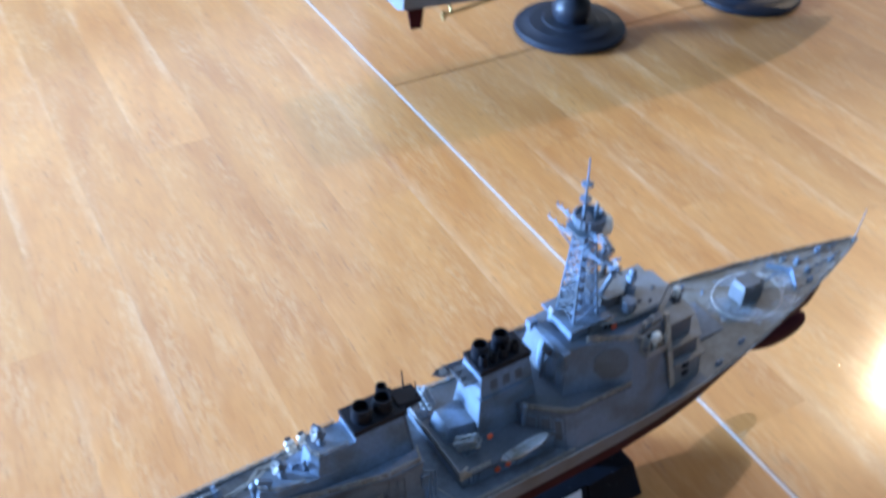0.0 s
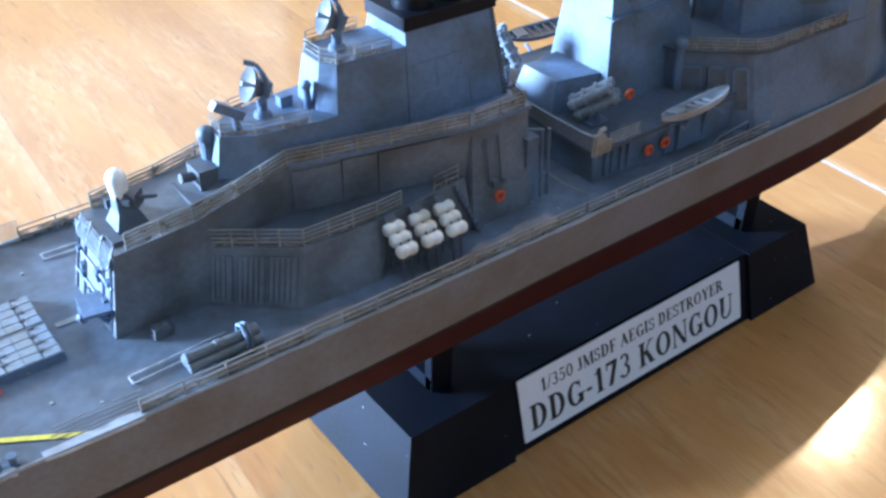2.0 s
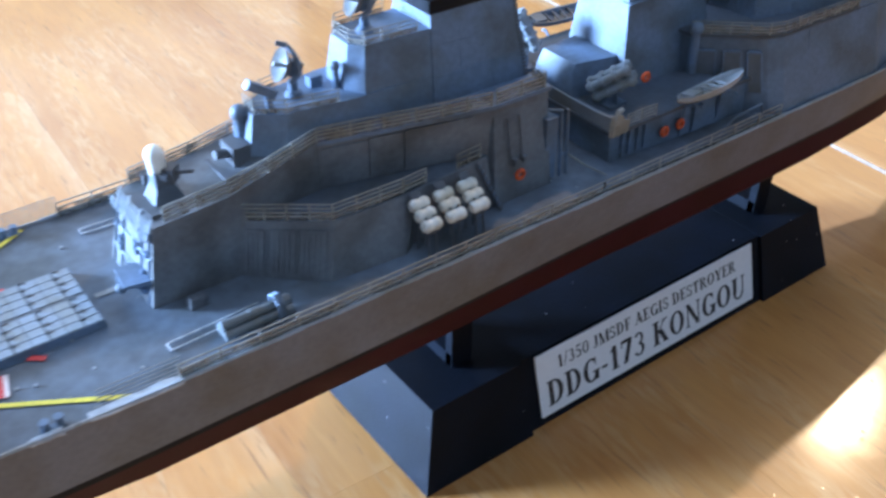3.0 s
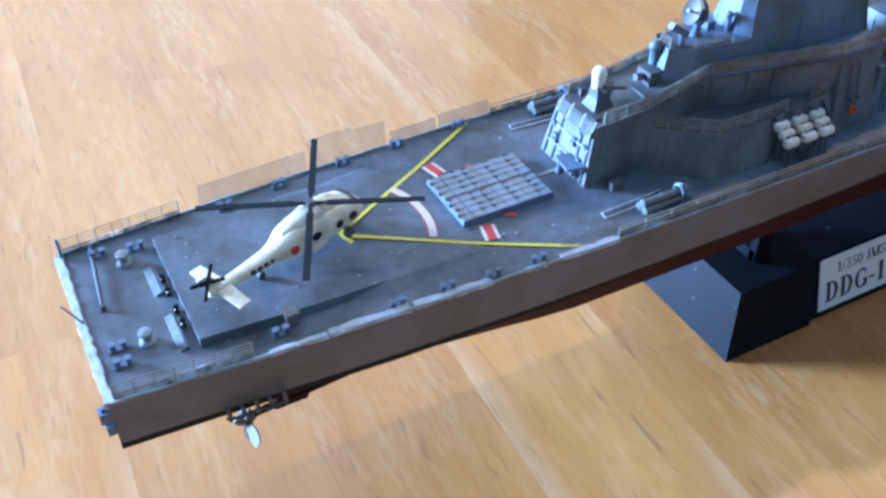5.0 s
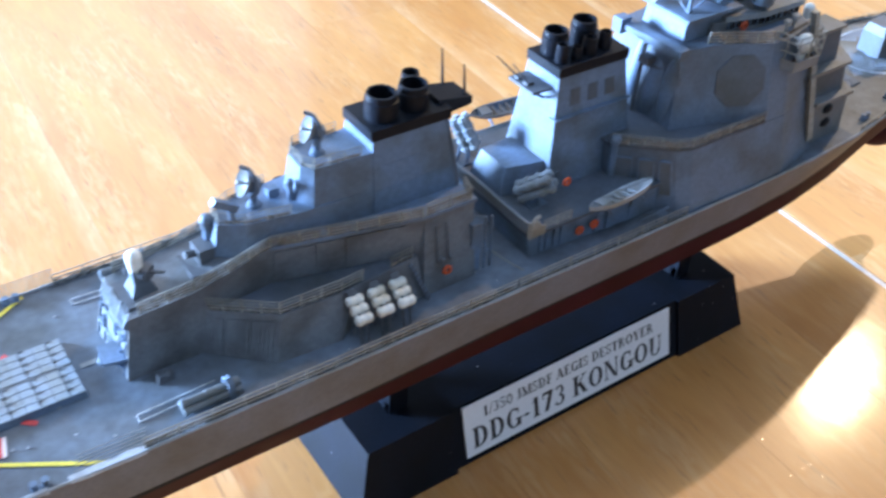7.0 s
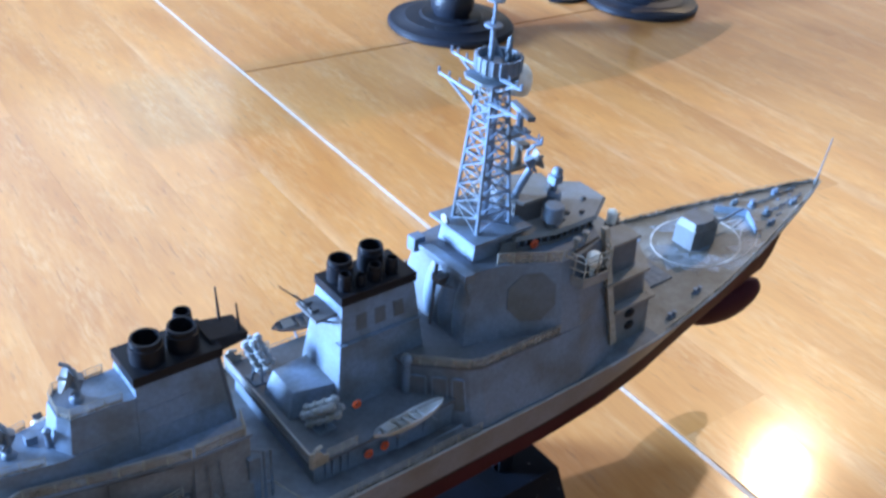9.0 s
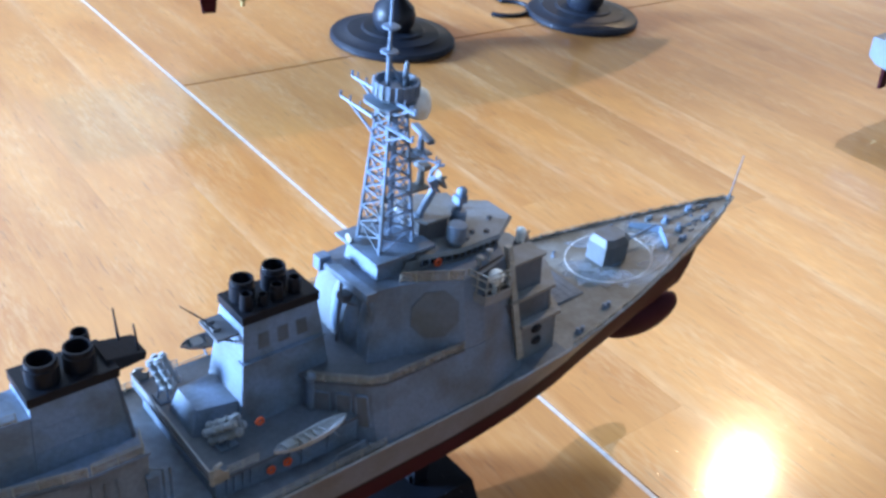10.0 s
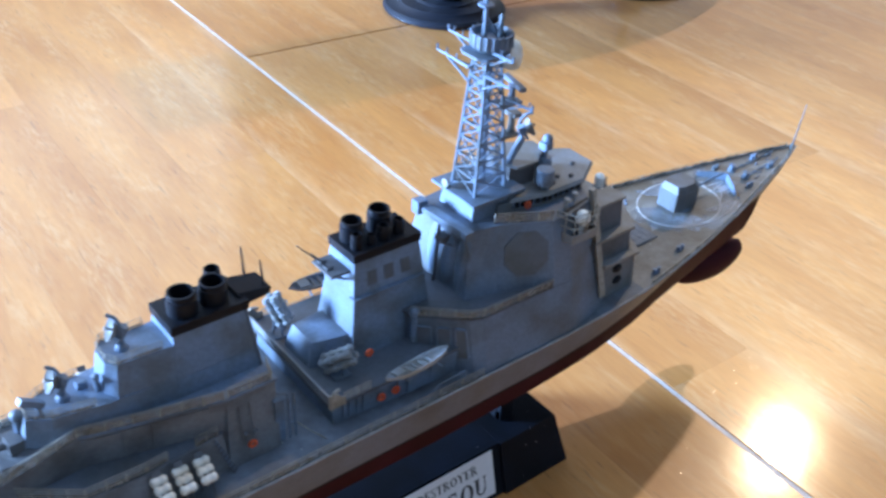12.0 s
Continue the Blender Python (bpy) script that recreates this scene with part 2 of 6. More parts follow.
def loft(bm, rings, caps=True, closed=True):
    """Skin between rings of equal count."""
    vs = [[bm.verts.new(p) for p in ring] for ring in rings]
    k = len(vs[0])
    for a, b in zip(vs, vs[1:]):
        for i in range(k if closed else k - 1):
            j = (i + 1) % k
            bm.faces.new((a[i], a[j], b[j], b[i]))
    if caps:
        bm.faces.new(vs[0][::-1])
        bm.faces.new(vs[-1])
    return vs


def prism(bm, base, z0, top=None, z1=0.0):
    """Upright block over plan polygons; z0 and z1 may be lists."""
    top = top or base
    za = z0 if isinstance(z0, (list, tuple)) else [z0] * len(base)
    zb = z1 if isinstance(z1, (list, tuple)) else [z1] * len(top)
    loft(bm, [[(x, y, z) for (x, y), z in zip(base, za)], [(x, y, z) for (x, y), z in zip(top, zb)]])


def box(bm, x0, x1, y0, y1, z0, z1):
    prism(bm, [(x0, y0), (x1, y0), (x1, y1), (x0, y1)], z0, None, z1)


def both(pts):
    """A plan polygon from its starboard half, in order from aft to fore."""
    return [*pts, *[(x, -y) for x, y in reversed(pts) if abs(y) > 1e-6]]


def circle(c, r, n, a, b):
    c, a, b = Vector(c), Vector(a), Vector(b)
    return [tuple(c + r * (math.cos(2 * math.pi * i / n) * a + math.sin(2 * math.pi * i / n) * b)) for i in range(n)]


def frame_of(p0, p1):
    d = (Vector(p1) - Vector(p0)).normalized()
    a = d.orthogonal().normalized()
    return a, d.cross(a)


def tube(bm, p0, p1, r0, r1=None, n=10):
    a, b = frame_of(p0, p1)
    loft(bm, [circle(p0, r0, n, a, b), circle(p1, r0 if r1 is None else r1, n, a, b)])


def funnel_pipe(bm, x, y, z0, z1, r, n=20):
    """Open pipe with a lip and a hollow throat."""
    a, b = (1, 0, 0), (0, 1, 0)
    prof = [(r, z0), (r, z1 - 1.6), (r * 0.93, z1 - 1.5), (r * 0.93, z1 - 0.5), (r * 0.9, z1), (r * 0.76, z1), (r * 0.74, z1 - 4.5), (0.01, z1 - 4.6)]
    loft(bm, [circle((x, y, z), q, n, a, b) for q, z in prof])


def lathe(bm, c, prof, n=24):
    loft(bm, [circle((c[0], c[1], c[2] + z), r, n, (1, 0, 0), (0, 1, 0)) for r, z in prof])


def chain(bm, pts, r, n=5):
    for p, q in zip(pts, pts[1:]):
        tube(bm, p, q, r, n=n)


def ball(bm, c, r, sx=1.0, sy=1.0, sz=1.0, n=14):
    bmesh.ops.create_uvsphere(bm, u_segments=n, v_segments=n // 2 + 1, radius=r,
                              matrix=Matrix.Translation(c) @ Matrix.Diagonal((sx, sy, sz, 1)))


def torus(bm, c, r, q, axis="y", n=14, m=6):
    a, b = {"x": ((0, 1, 0), (0, 0, 1)), "y": ((1, 0, 0), (0, 0, 1)), "z": ((1, 0, 0), (0, 1, 0))}[axis]
    a, b = Vector(a), Vector(b)
    k = a.cross(b)
    rings = []
    for i in range(n + 1):
        t = 2 * math.pi * i / n
        d = math.cos(t) * a + math.sin(t) * b
        rings.append([tuple(Vector(c) + d * (r + q * math.cos(2 * math.pi * j / m)) + k * q * math.sin(2 * math.pi * j / m)) for j in range(m)])
    loft(bm, rings, caps=False)


def turned(bm, build, m):
    """Build into a fresh bmesh, turn it by m and add it."""
    tmp = bmesh.new()
    build(tmp)
    tmp.transform(m)
    me = bpy.data.meshes.new("tmp")
    tmp.to_mesh(me)
    tmp.free()
    bm.from_mesh(me)
    bpy.data.meshes.remove(me)


def soften(bm, w=0.25):
    edges = [e for e in bm.edges if len(e.link_faces) == 2 and e.calc_face_angle(0) > 0.6]
    bmesh.ops.bevel(bm, geom=edges, offset=w, segments=1, affect="EDGES", clamp_overlap=True)
    bm.faces.layers.int.new("flat")


def root_of(ob):
    while ob.parent:
        ob = ob.parent
    return ob


def mesh_of(name, bm, mat, base=(0, 0, 0), smooth=True):
    bmesh.ops.remove_doubles(bm, verts=bm.verts, dist=1e-5)
    bmesh.ops.recalc_face_normals(bm, faces=bm.faces)
    bm.transform(Matrix.Translation(-Vector(base)) @ Matrix.Scale(S, 4))
    crease = 8 if bm.faces.layers.int.get("flat") else 32
    me = bpy.data.meshes.new(name)
    bm.to_mesh(me)
    bm.free()
    me.materials.append(mat)
    if smooth:
        me.shade_smooth()
        me.set_sharp_from_angle(angle=radians(crease))
    return me


def part(name, bm, mat, parent, label=""):
    """One mesh object under a thing or a part; bm in millimetres of the world."""
    ob = new(name, mesh_of(name, bm, mat, root_of(parent).location))
    ob.parent = parent
    return tagged(ob, label)


def thing(name, at, label, category, group=""):
    ob = new(name)
    ob.empty_display_size = 0.02
    ob.location = Vector(at) * S
    return tagged(ob, label, category, group)


def B(*calls):
    """A bmesh from calls of the shape functions: (function, arguments...)."""
    bm = bmesh.new()
    for fn, *args in calls:
        fn(bm, *args)
    return bm


# ---- room: unseen, added round the table to shape the fill light ----
def room_piece(name, boxes, mat, kind_label):
    bm = bmesh.new()
    for b in boxes:
        box(bm, *[1000 * v for v in b])
    ob = new(name, mesh_of(name, bm, mat, smooth=False))
    return tagged(ob, kind_label, kind="structure")


X0, X1, Y0, Y1, ZF, ZC = -1.6, 1.5, -1.6, 1.7, -0.75, 1.85
room_piece("floor", [(X0 - 0.2, X1 + 0.2, Y0 - 0.2, Y1 + 0.2, ZF - 0.1, ZF)], FLOOR, "brown wooden floor of the added, unseen room")
room_piece("ceiling", [(X0 - 0.2, X1 + 0.2, Y0 - 0.2, Y1 + 0.2, ZC, ZC + 0.1)], CEIL, "plain pale ceiling, unseen, added to bounce light down")
room_piece("wall_south", [(X0 - 0.1, X1 + 0.1, Y0 - 0.1, Y0, ZF, ZC)], WALL, "plain brown-grey wall, unseen, added to shape the fill light")


def wall_with_opening(name, axis, at, a0, a1, o0, o1, oz0, oz1):
    def bx(u0, u1, z0, z1):
        return (at[0], at[1], u0, u1, z0, z1) if axis == "x" else (u0, u1, at[0], at[1], z0, z1)
    room_piece(name, [bx(a0, o0, ZF, ZC), bx(o1, a1, ZF, ZC), bx(o0, o1, ZF, oz0), bx(o0, o1, oz1, ZC)], WALL, "brown-grey wall with a window opening, unseen, added to shape the light")


wall_with_opening("wall_east", "x", (X1, X1 + 0.1), Y0, Y1, -0.75, 1.55, 0.12, 1.78)
wall_with_opening("wall_west", "x", (X0 - 0.1, X0), Y0, Y1, 1.07, 1.68, 0.06, 0.76)
wall_with_opening("wall_north", "y", (Y1, Y1 + 0.1), X0, X1, -0.49, 1.05, 0.58, 1.72)

def plate(bm, corners, u0, u1, v0, v1, proud=0.25, sink=0.3):
    """A thin plate on a four-cornered face (bottom left, bottom right, top right, top left)."""
    a, b, c, e = [Vector(p) for p in corners]
    nn = (b - a).cross(e - a).normalized()

    def at(u, v):
        return a.lerp(b, u).lerp(e.lerp(c, u), v)
    q = [at(u0, v0), at(u1, v0), at(u1, v1), at(u0, v1)]
    loft(bm, [[tuple(p - nn * sink) for p in q], [tuple(p + nn * proud) for p in q]])


# ---- stand with its plaque ----
stand = thing("display_stand", (240, 0, 0), "black plastic display stand with sloping sides on the wooden table", "stand")


def stand_block(xb0, xb1, xt0, xt1, yb, yt, zt):
    bm = B((prism, [(xb0, -yb), (xb1, -yb), (xb1, yb), (xb0, yb)], 0, [(xt0, -yt), (xt1, -yt), (xt1, yt), (xt0, yt)], zt))
    soften(bm, 0.5)
    return bm


part("body", stand_block(195, 288, 195, 288, 22.0, 16.4, 20.1), STAND, stand)
part("end_block", stand_block(164.2, 197, 170, 197, 23.2, 17.4, 20.15), STAND, stand)
part("end_block", stand_block(286, 316.2, 286, 312, 23.2, 17.4, 20.15), STAND, stand)
for px in (185.0, 296.0):
    bm = bmesh.new()
    for s in (-1, 1):
        box(bm, px - 3, px + 3, s * 7.5 - 1.2, s * 7.5 + 1.2, 20.4, 42)
    box(bm, px - 3, px + 3, -8.5, 8.5, 20.4, 24)
    soften(bm, 0.3)
    part("support", bm, STAND, stand, "black forked cradle peg")
# the plaque lies on the sloping front
P_TL, P_TR, P_BL = Vector((200.8, -16.9, 19.5)), Vector((281.8, -16.9, 19.5)), Vector((200.8, -21.5, 2.6))
pn = (P_BL - P_TL).cross(P_TR - P_TL).normalized()
if pn.y > 0:
    pn = -pn
up = (P_TL - P_BL).normalized()
bm = bmesh.new()
quad = [P_BL, P_BL + (P_TR - P_TL), P_TR, P_TL]
loft(bm, [[tuple(p + pn * 0.1) for p in quad], [tuple(p + pn * 0.6) for p in quad]])
plaque = part("name_plate", bm, PAPER, stand, "white name plate with black lettering")


# a bold book face with serifs: stems, bars, bowls and diagonals in a box one high
def block(x0, x1, y0, y1):
    return [[(x0, y0), (x1, y0), (x1, y1), (x0, y1)]]


def stem(x, thick=0.235, y0=0.0, y1=1.0, foot=True, head=True):
    h = thick / 2
    out = block(x - h, x + h, y0, y1)
    out += block(x - h - 0.09, x + h + 0.09, y0, y0 + 0.055) if foot else []
    out += block(x - h - 0.09, x + h + 0.09, y1 - 0.055, y1) if head else []
    return out


def slash(x0, y0, x1, y1, w):
    return [[(x0 - w / 2, y0), (x0 + w / 2, y0), (x1 + w / 2, y1), (x1 - w / 2, y1)]]


def bowl(cx, cy, rx, ry, a0, a1, thick=0.235, thin=0.075, n=14):
    out = []
    for i in range(n):
        p, q = radians(a0 + (a1 - a0) * i / n), radians(a0 + (a1 - a0) * (i + 1) / n)
        ix, iy = rx - thick, ry - thin
        out.append([(cx + rx * math.cos(p), cy + ry * math.sin(p)), (cx + rx * math.cos(q), cy + ry * math.sin(q)), (cx + ix * math.cos(q), cy + iy * math.sin(q)), (cx + ix * math.cos(p), cy + iy * math.sin(p))])
    return out


LETTERS = {
    "I": (0.46, stem(0.22)),
    "D": (0.92, stem(0.22) + block(0.2, 0.4, 0, 0.065) + block(0.2, 0.4, 0.935, 1) + bowl(0.38, 0.5, 0.48, 0.5, -90, 90)),
    "G": (0.95, bowl(0.48, 0.5, 0.44, 0.5, 48, 318) + stem(0.78, 0.235, 0.04, 0.44, False) + block(0.71, 0.77, 0.68, 0.98)),
    "O": (0.98, bowl(0.49, 0.5, 0.46, 0.5, 0, 360, n=24)),
    "0": (0.74, bowl(0.37, 0.5, 0.34, 0.5, 0, 360, 0.17, n=24)),
    "K": (0.98, stem(0.22) + slash(0.33, 0.46, 0.74, 0.97, 0.09) + slash(0.8, 0.03, 0.45, 0.6, 0.26) + block(0.6, 0.93, 0.945, 1) + block(0.63, 0.98, 0, 0.055)),
    "N": (1.02, stem(0.16, 0.075) + stem(0.86, 0.075, 0, 1, False) + slash(0.82, 0, 0.16, 1, 0.24)),
    "U": (0.96, stem(0.22, 0.235, 0.3, 1, False) + stem(0.78, 0.075, 0.3, 1, False) + bowl(0.47, 0.32, 0.345, 0.33, 180, 360, 0.14)),
    "J": (0.58, stem(0.36, 0.235, 0.2, 1, False) + bowl(0.22, 0.2, 0.235, 0.21, 200, 360, 0.15)),
    "M": (1.18, stem(0.14, 0.075) + stem(1.0, 0.235) + slash(0.55, 0, 0.17, 1, 0.24) + slash(0.55, 0, 0.94, 1, 0.07)),
    "S": (0.7, bowl(0.34, 0.74, 0.29, 0.26, 15, 270, 0.15) + bowl(0.34, 0.27, 0.32, 0.27, -165, 90, 0.16) + block(0.53, 0.6, 0.68, 0.95) + block(0.04, 0.1, 0.05, 0.32)),
    "F": (0.74, stem(0.22) + block(0.2, 0.7, 0.935, 1) + block(0.64, 0.7, 0.74, 1) + block(0.2, 0.52, 0.47, 0.54) + block(0.48, 0.54, 0.38, 0.63)),
    "E": (0.8, stem(0.22) + block(0.2, 0.72, 0.935, 1) + block(0.66, 0.72, 0.74, 1) + block(0.2, 0.52, 0.47, 0.54) + block(0.48, 0.54, 0.38, 0.63) + block(0.2, 0.76, 0, 0.065) + block(0.69, 0.76, 0, 0.26)),
    "A": (0.96, slash(0.14, 0, 0.47, 1, 0.08) + slash(0.8, 0, 0.45, 1, 0.25) + block(0.25, 0.66, 0.3, 0.365) + block(0.0, 0.3, 0, 0.055) + block(0.62, 0.98, 0, 0.055)),
    "T": (0.84, stem(0.42, head=False) + block(0.05, 0.79, 0.935, 1) + block(0.05, 0.11, 0.72, 1) + block(0.73, 0.79, 0.72, 1)),
    "R": (0.92, stem(0.22) + block(0.2, 0.42, 0.935, 1) + block(0.2, 0.42, 0.47, 0.53) + bowl(0.4, 0.735, 0.33, 0.265, -90, 90, 0.17) + slash(0.82, 0, 0.48, 0.5, 0.24) + block(0.7, 0.96, 0, 0.055)),
    "Y": (0.92, stem(0.46, 0.235, 0, 0.48, head=False) + slash(0.46, 0.42, 0.14, 1, 0.24) + slash(0.48, 0.42, 0.8, 1, 0.08) + block(0.0, 0.32, 0.945, 1) + block(0.64, 0.94, 0.945, 1)),
    "1": (0.6, stem(0.32, head=False) + slash(0.12, 0.78, 0.3, 0.97, 0.12)),
    "7": (0.74, block(0.06, 0.7, 0.86, 1) + slash(0.27, 0, 0.6, 0.93, 0.24) + block(0.06, 0.12, 0.7, 1)),
    "3": (0.7, bowl(0.32, 0.75, 0.27, 0.25, -90, 155, 0.15) + bowl(0.3, 0.275, 0.33, 0.275, -155, 90, 0.17)),
    "5": (0.7, block(0.14, 0.62, 0.88, 1) + block(0.14, 0.2, 0.5, 1) + bowl(0.31, 0.32, 0.34, 0.32, -150, 125, 0.17)),
    "/": (0.44, slash(0.06, -0.05, 0.38, 1.05, 0.09)),
    "-": (0.46, block(0.07, 0.39, 0.32, 0.43)),
    " ": (0.34, []),
}


def lettering(text, u0, u1, v, height):
    """Raised letters on the plaque from u0 to u1 along it, on the line v."""
    total = sum(LETTERS[c][0] + 0.07 for c in text) - 0.07
    sx = (u1 - u0) / total
    right = (P_TR - P_TL).normalized()
    bm, pen = bmesh.new(), 0.0
    for c in text:
        width, shapes = LETTERS[c]
        for shape in shapes:
            line = [P_BL + right * (u0 + (pen + x) * sx) + up * (v + y * height) for x, y in shape]
            loft(bm, [[tuple(p + pn * 0.5) for p in line], [tuple(p + pn * 0.66) for p in line]])
        pen += width + 0.07
    part("lettering", bm, INK, plaque, "black printed capital letters with serifs")


lettering("1/350 JMSDF AEGIS DESTROYER", 6.8, 73.8, 11.6, 3.5)
lettering("DDG-173 KONGOU", 2.4, 77.8, 2.3, 7.0)

# ---- the ship ----
ship = thing("model_ship", (240, 0, 38), "grey plastic model warship with red-brown bottom on a black stand", "model ship")


def curve(table, x):
    return float(np.interp(x, [p[0] for p in table], [p[1] for p in table]))


DECK_HALF = [(0, 24.0), (30, 26.0), (60, 27.6), (105, 29.2), (150, 29.8), (200, 30), (260, 30), (295, 29.8), (320, 29.4), (335, 28.8), (350, 27.2), (375, 23.2), (400, 17.4), (430, 9.6), (448, 4.2), (460, 0.35)]
WATER_HALF = [(0, 22.0), (60, 26), (105, 27.8), (160, 28.8), (250, 28.5), (290, 28), (315, 26.4), (340, 22.6), (370, 15.8), (410, 6.2), (432, 2.0), (442, 0.4)]
DECK_Z = [(0, 71.6), (300, 71.8), (330, 73.2), (365, 75.2), (400, 77.2), (460, 80.8)]
KEEL_Z = [(0, 56.3), (25, 55.8), (45, 54.8), (90, 50.5), (140, 43.5), (200, 38.4), (400, 38), (416, 40), (426, 46)]


def deck_z(x):
    return curve(DECK_Z, x)


def half(x):
    return curve(DECK_HALF, x)


def hull_band(name, lows, mat, label=""):
    """Shell between levels; each level gives (end x, half breadth, height) along the length."""
    bm = bmesh.new()
    grid = []
    n = 56
    for i in range(n + 1):
        s = i / n
        s = 1 - (1 - s) ** 1.25
        grid.append([(s * e, h(s * e), z(s * e)) for e, h, z in lows])
    for sgn in (-1, 1):
        vs = [[bm.verts.new((x, sgn * y, z)) for x, y, z in row] for row in grid]
        for a, b in zip(vs, vs[1:]):
            for j in range(len(lows) - 1):
                bm.faces.new((a[j], b[j], b[j + 1], a[j + 1]))
    row = grid[0]
    bm.faces.new([bm.verts.new(p) for p in [(x, -y, z) for x, y, z in row] + [(x, y, z) for x, y, z in reversed(row)]])
    return part(name, bm, mat, ship, label)


WATER_Z = [(0, 56.6), (90, 57.0), (200, 59.5), (330, 59.6), (400, 60.3), (442, 61.4)]


def water(x):
    return curve(WATER_Z, x)


def stripe(x):
    return curve([(0, 1.7), (60, 1.7), (150, 0.9)], x)


hull_band("hull_side", [(460, half, deck_z), (452, lambda x: (lambda f: f * half(x * 460 / 452) + (1 - f) * curve(WATER_HALF, x * 442 / 452))(curve([(300, 0.5), (360, 0.36)], x)), lambda x: 0.5 * (deck_z(x) + water(x))),
                        (442, lambda x: curve(WATER_HALF, x), lambda x: water(x) + stripe(x))], GREY, "grey painted hull side")
hull_band("boot_stripe", [(442, lambda x: curve(WATER_HALF, x) - 0.02, lambda x: water(x) + stripe(x) + 0.02), (441.6, lambda x: curve(WATER_HALF, x) - 0.05, lambda x: water(x))], BLACK, "thin black waterline stripe")
hull_band("hull_bottom", [(441.6, lambda x: curve(WATER_HALF, x) - 0.05, lambda x: water(x) + 0.05),
                          (439, lambda x: max(0.3, curve(WATER_HALF, x) * curve([(100, 0.9), (240, 0.98)], x) - 0.2), lambda x: max(water(x) - 7, curve(KEEL_Z, x) + 1.2)),
                          (435, lambda x: max(0.25, curve(WATER_HALF, x) * curve([(100, 0.62), (240, 0.80)], x) - 0.6), lambda x: max(water(x) - 13.5, curve(KEEL_Z, x) + 0.5)),
                          (428, lambda x: 0.2, lambda x: curve(KEEL_Z, x))], RED, "red-brown bottom")
# bow sonar bulb
bm = bmesh.new()
rings = []
for i in range(15):
    t = i / 14
    x = 392 + 45.5 * t
    r = 7.3 * math.sqrt(max(0.0, 1 - ((t - 0.62) / (0.62 if t < 0.62 else 0.38)) ** 2)) + 0.05
    zc = 39.5 - 2.2 * math.sin(math.pi * t) - 0.5 * t
    rings.append([(x, 0.72 * r * math.cos(a), zc + r * math.sin(a)) for a in [2 * math.pi * k / 16 for k in range(16)]])
loft(bm, rings)
part("sonar_bulb", bm, RED, ship, "red-brown rounded bow bulb")

# main deck with a fine raised edge
bm = bmesh.new()
xs = [0, 15, 30, 60, 90, 120, 160, 200, 240, 280, 300, 320, 335, 350, 365, 380, 400, 415, 430, 440, 450, 459]
for stretch, name, mat, label in ((xs[:13], "main_deck", DECK, "dark grey main deck"), (xs[12:], "foredeck", FORE, "tan-grey foredeck, sun's warmth in its colour, with glue stains")):
    bm = bmesh.new()
    rings = []
    for x in stretch:
        h, z = half(x) - 0.25, deck_z(x) + 0.02
        rings.append([(x, -h, z - 1), (x, h, z - 1), (x, h, z), (x, -h, z)])
    loft(bm, rings)
    part(name, bm, mat, ship, label)
for s in (-1, 1):
    bm = bmesh.new()
    rng = random.Random(4 + s)
    pts = [(x, s * (half(x) - 0.1), deck_z(x) + 0.15 + 0.2 * rng.random()) for x in np.linspace(0.3, 459, 90)]
    for p, q in zip(pts, pts[1:]):
        tube(bm, p, q, 0.28 + 0.22 * rng.random(), n=5)
    part("deck_edge", bm, PALE, ship, "worn pale deck edge")


# railings
def rail(name, pts, height=3.2, wires=3, r=0.1, step=5.5, mat=RAIL, lean=0.0, film=0.0):
    """A railing: its top wire, with the lower wires and the posts as pieces."""
    pts = [Vector(p) for p in pts]
    top = None
    for k in range(wires, 0, -1):
        z = height * k / wires
        bm = bmesh.new()
        chain(bm, [p + Vector((0, lean * z, z)) for p in pts], r, 4)
        if top is None:
            top = part(name, bm, mat, ship)
        else:
            part("wire", bm, mat, top)
    if film:
        bm = bmesh.new()
        lift, side = Vector((0, lean * height, height)), Vector((0, 0.03, 0))
        for p, q in zip(pts, pts[1:]):
            loft(bm, [[tuple(v + side * k) for v in (p, q, q + lift * film, p + lift * film)] for k in (-1, 1)])
        part("film", bm, FILM, top, "cloudy dried glue between the wires")
    for p, q in zip(pts, pts[1:]):
        m = max(1, round((q - p).length / step))
        for i in range(m):
            c = p.lerp(q, i / m)
            part("post", B((tube, c, c + Vector((0, lean * height, height)), r * 1.25, None, 4)), mat, top)
    c = pts[-1]
    part("post", B((tube, c, c + Vector((0, lean * height, height)), r * 1.25, None, 4)), mat, top)
    return top


def edge_run(x0, x1, s, inset=0.7, n=8):
    return [(x, s * (half(x) - inset), deck_z(x)) for x in np.linspace(x0, x1, n)]


for s in (-1, 1):
    rail("stern_rail", edge_run(1.5, 28, s), 4.4, 5, 0.085, 7, film=0.45)
    rail("side_rail", edge_run(112, 205, s, n=14), 3.2, r=0.15, film=0.6)
    rail("side_rail", edge_run(205, 262, s), 3.2, r=0.15, film=0.4)
    rail("bow_rail", edge_run(338, 455, s, 0.5, n=18), 2.3, 2, 0.09, 6, film=0.75)
rail("stern_rail", [(1.0, y, 71.6) for y in (-20, -7, 7, 20)], 2.6, 2)
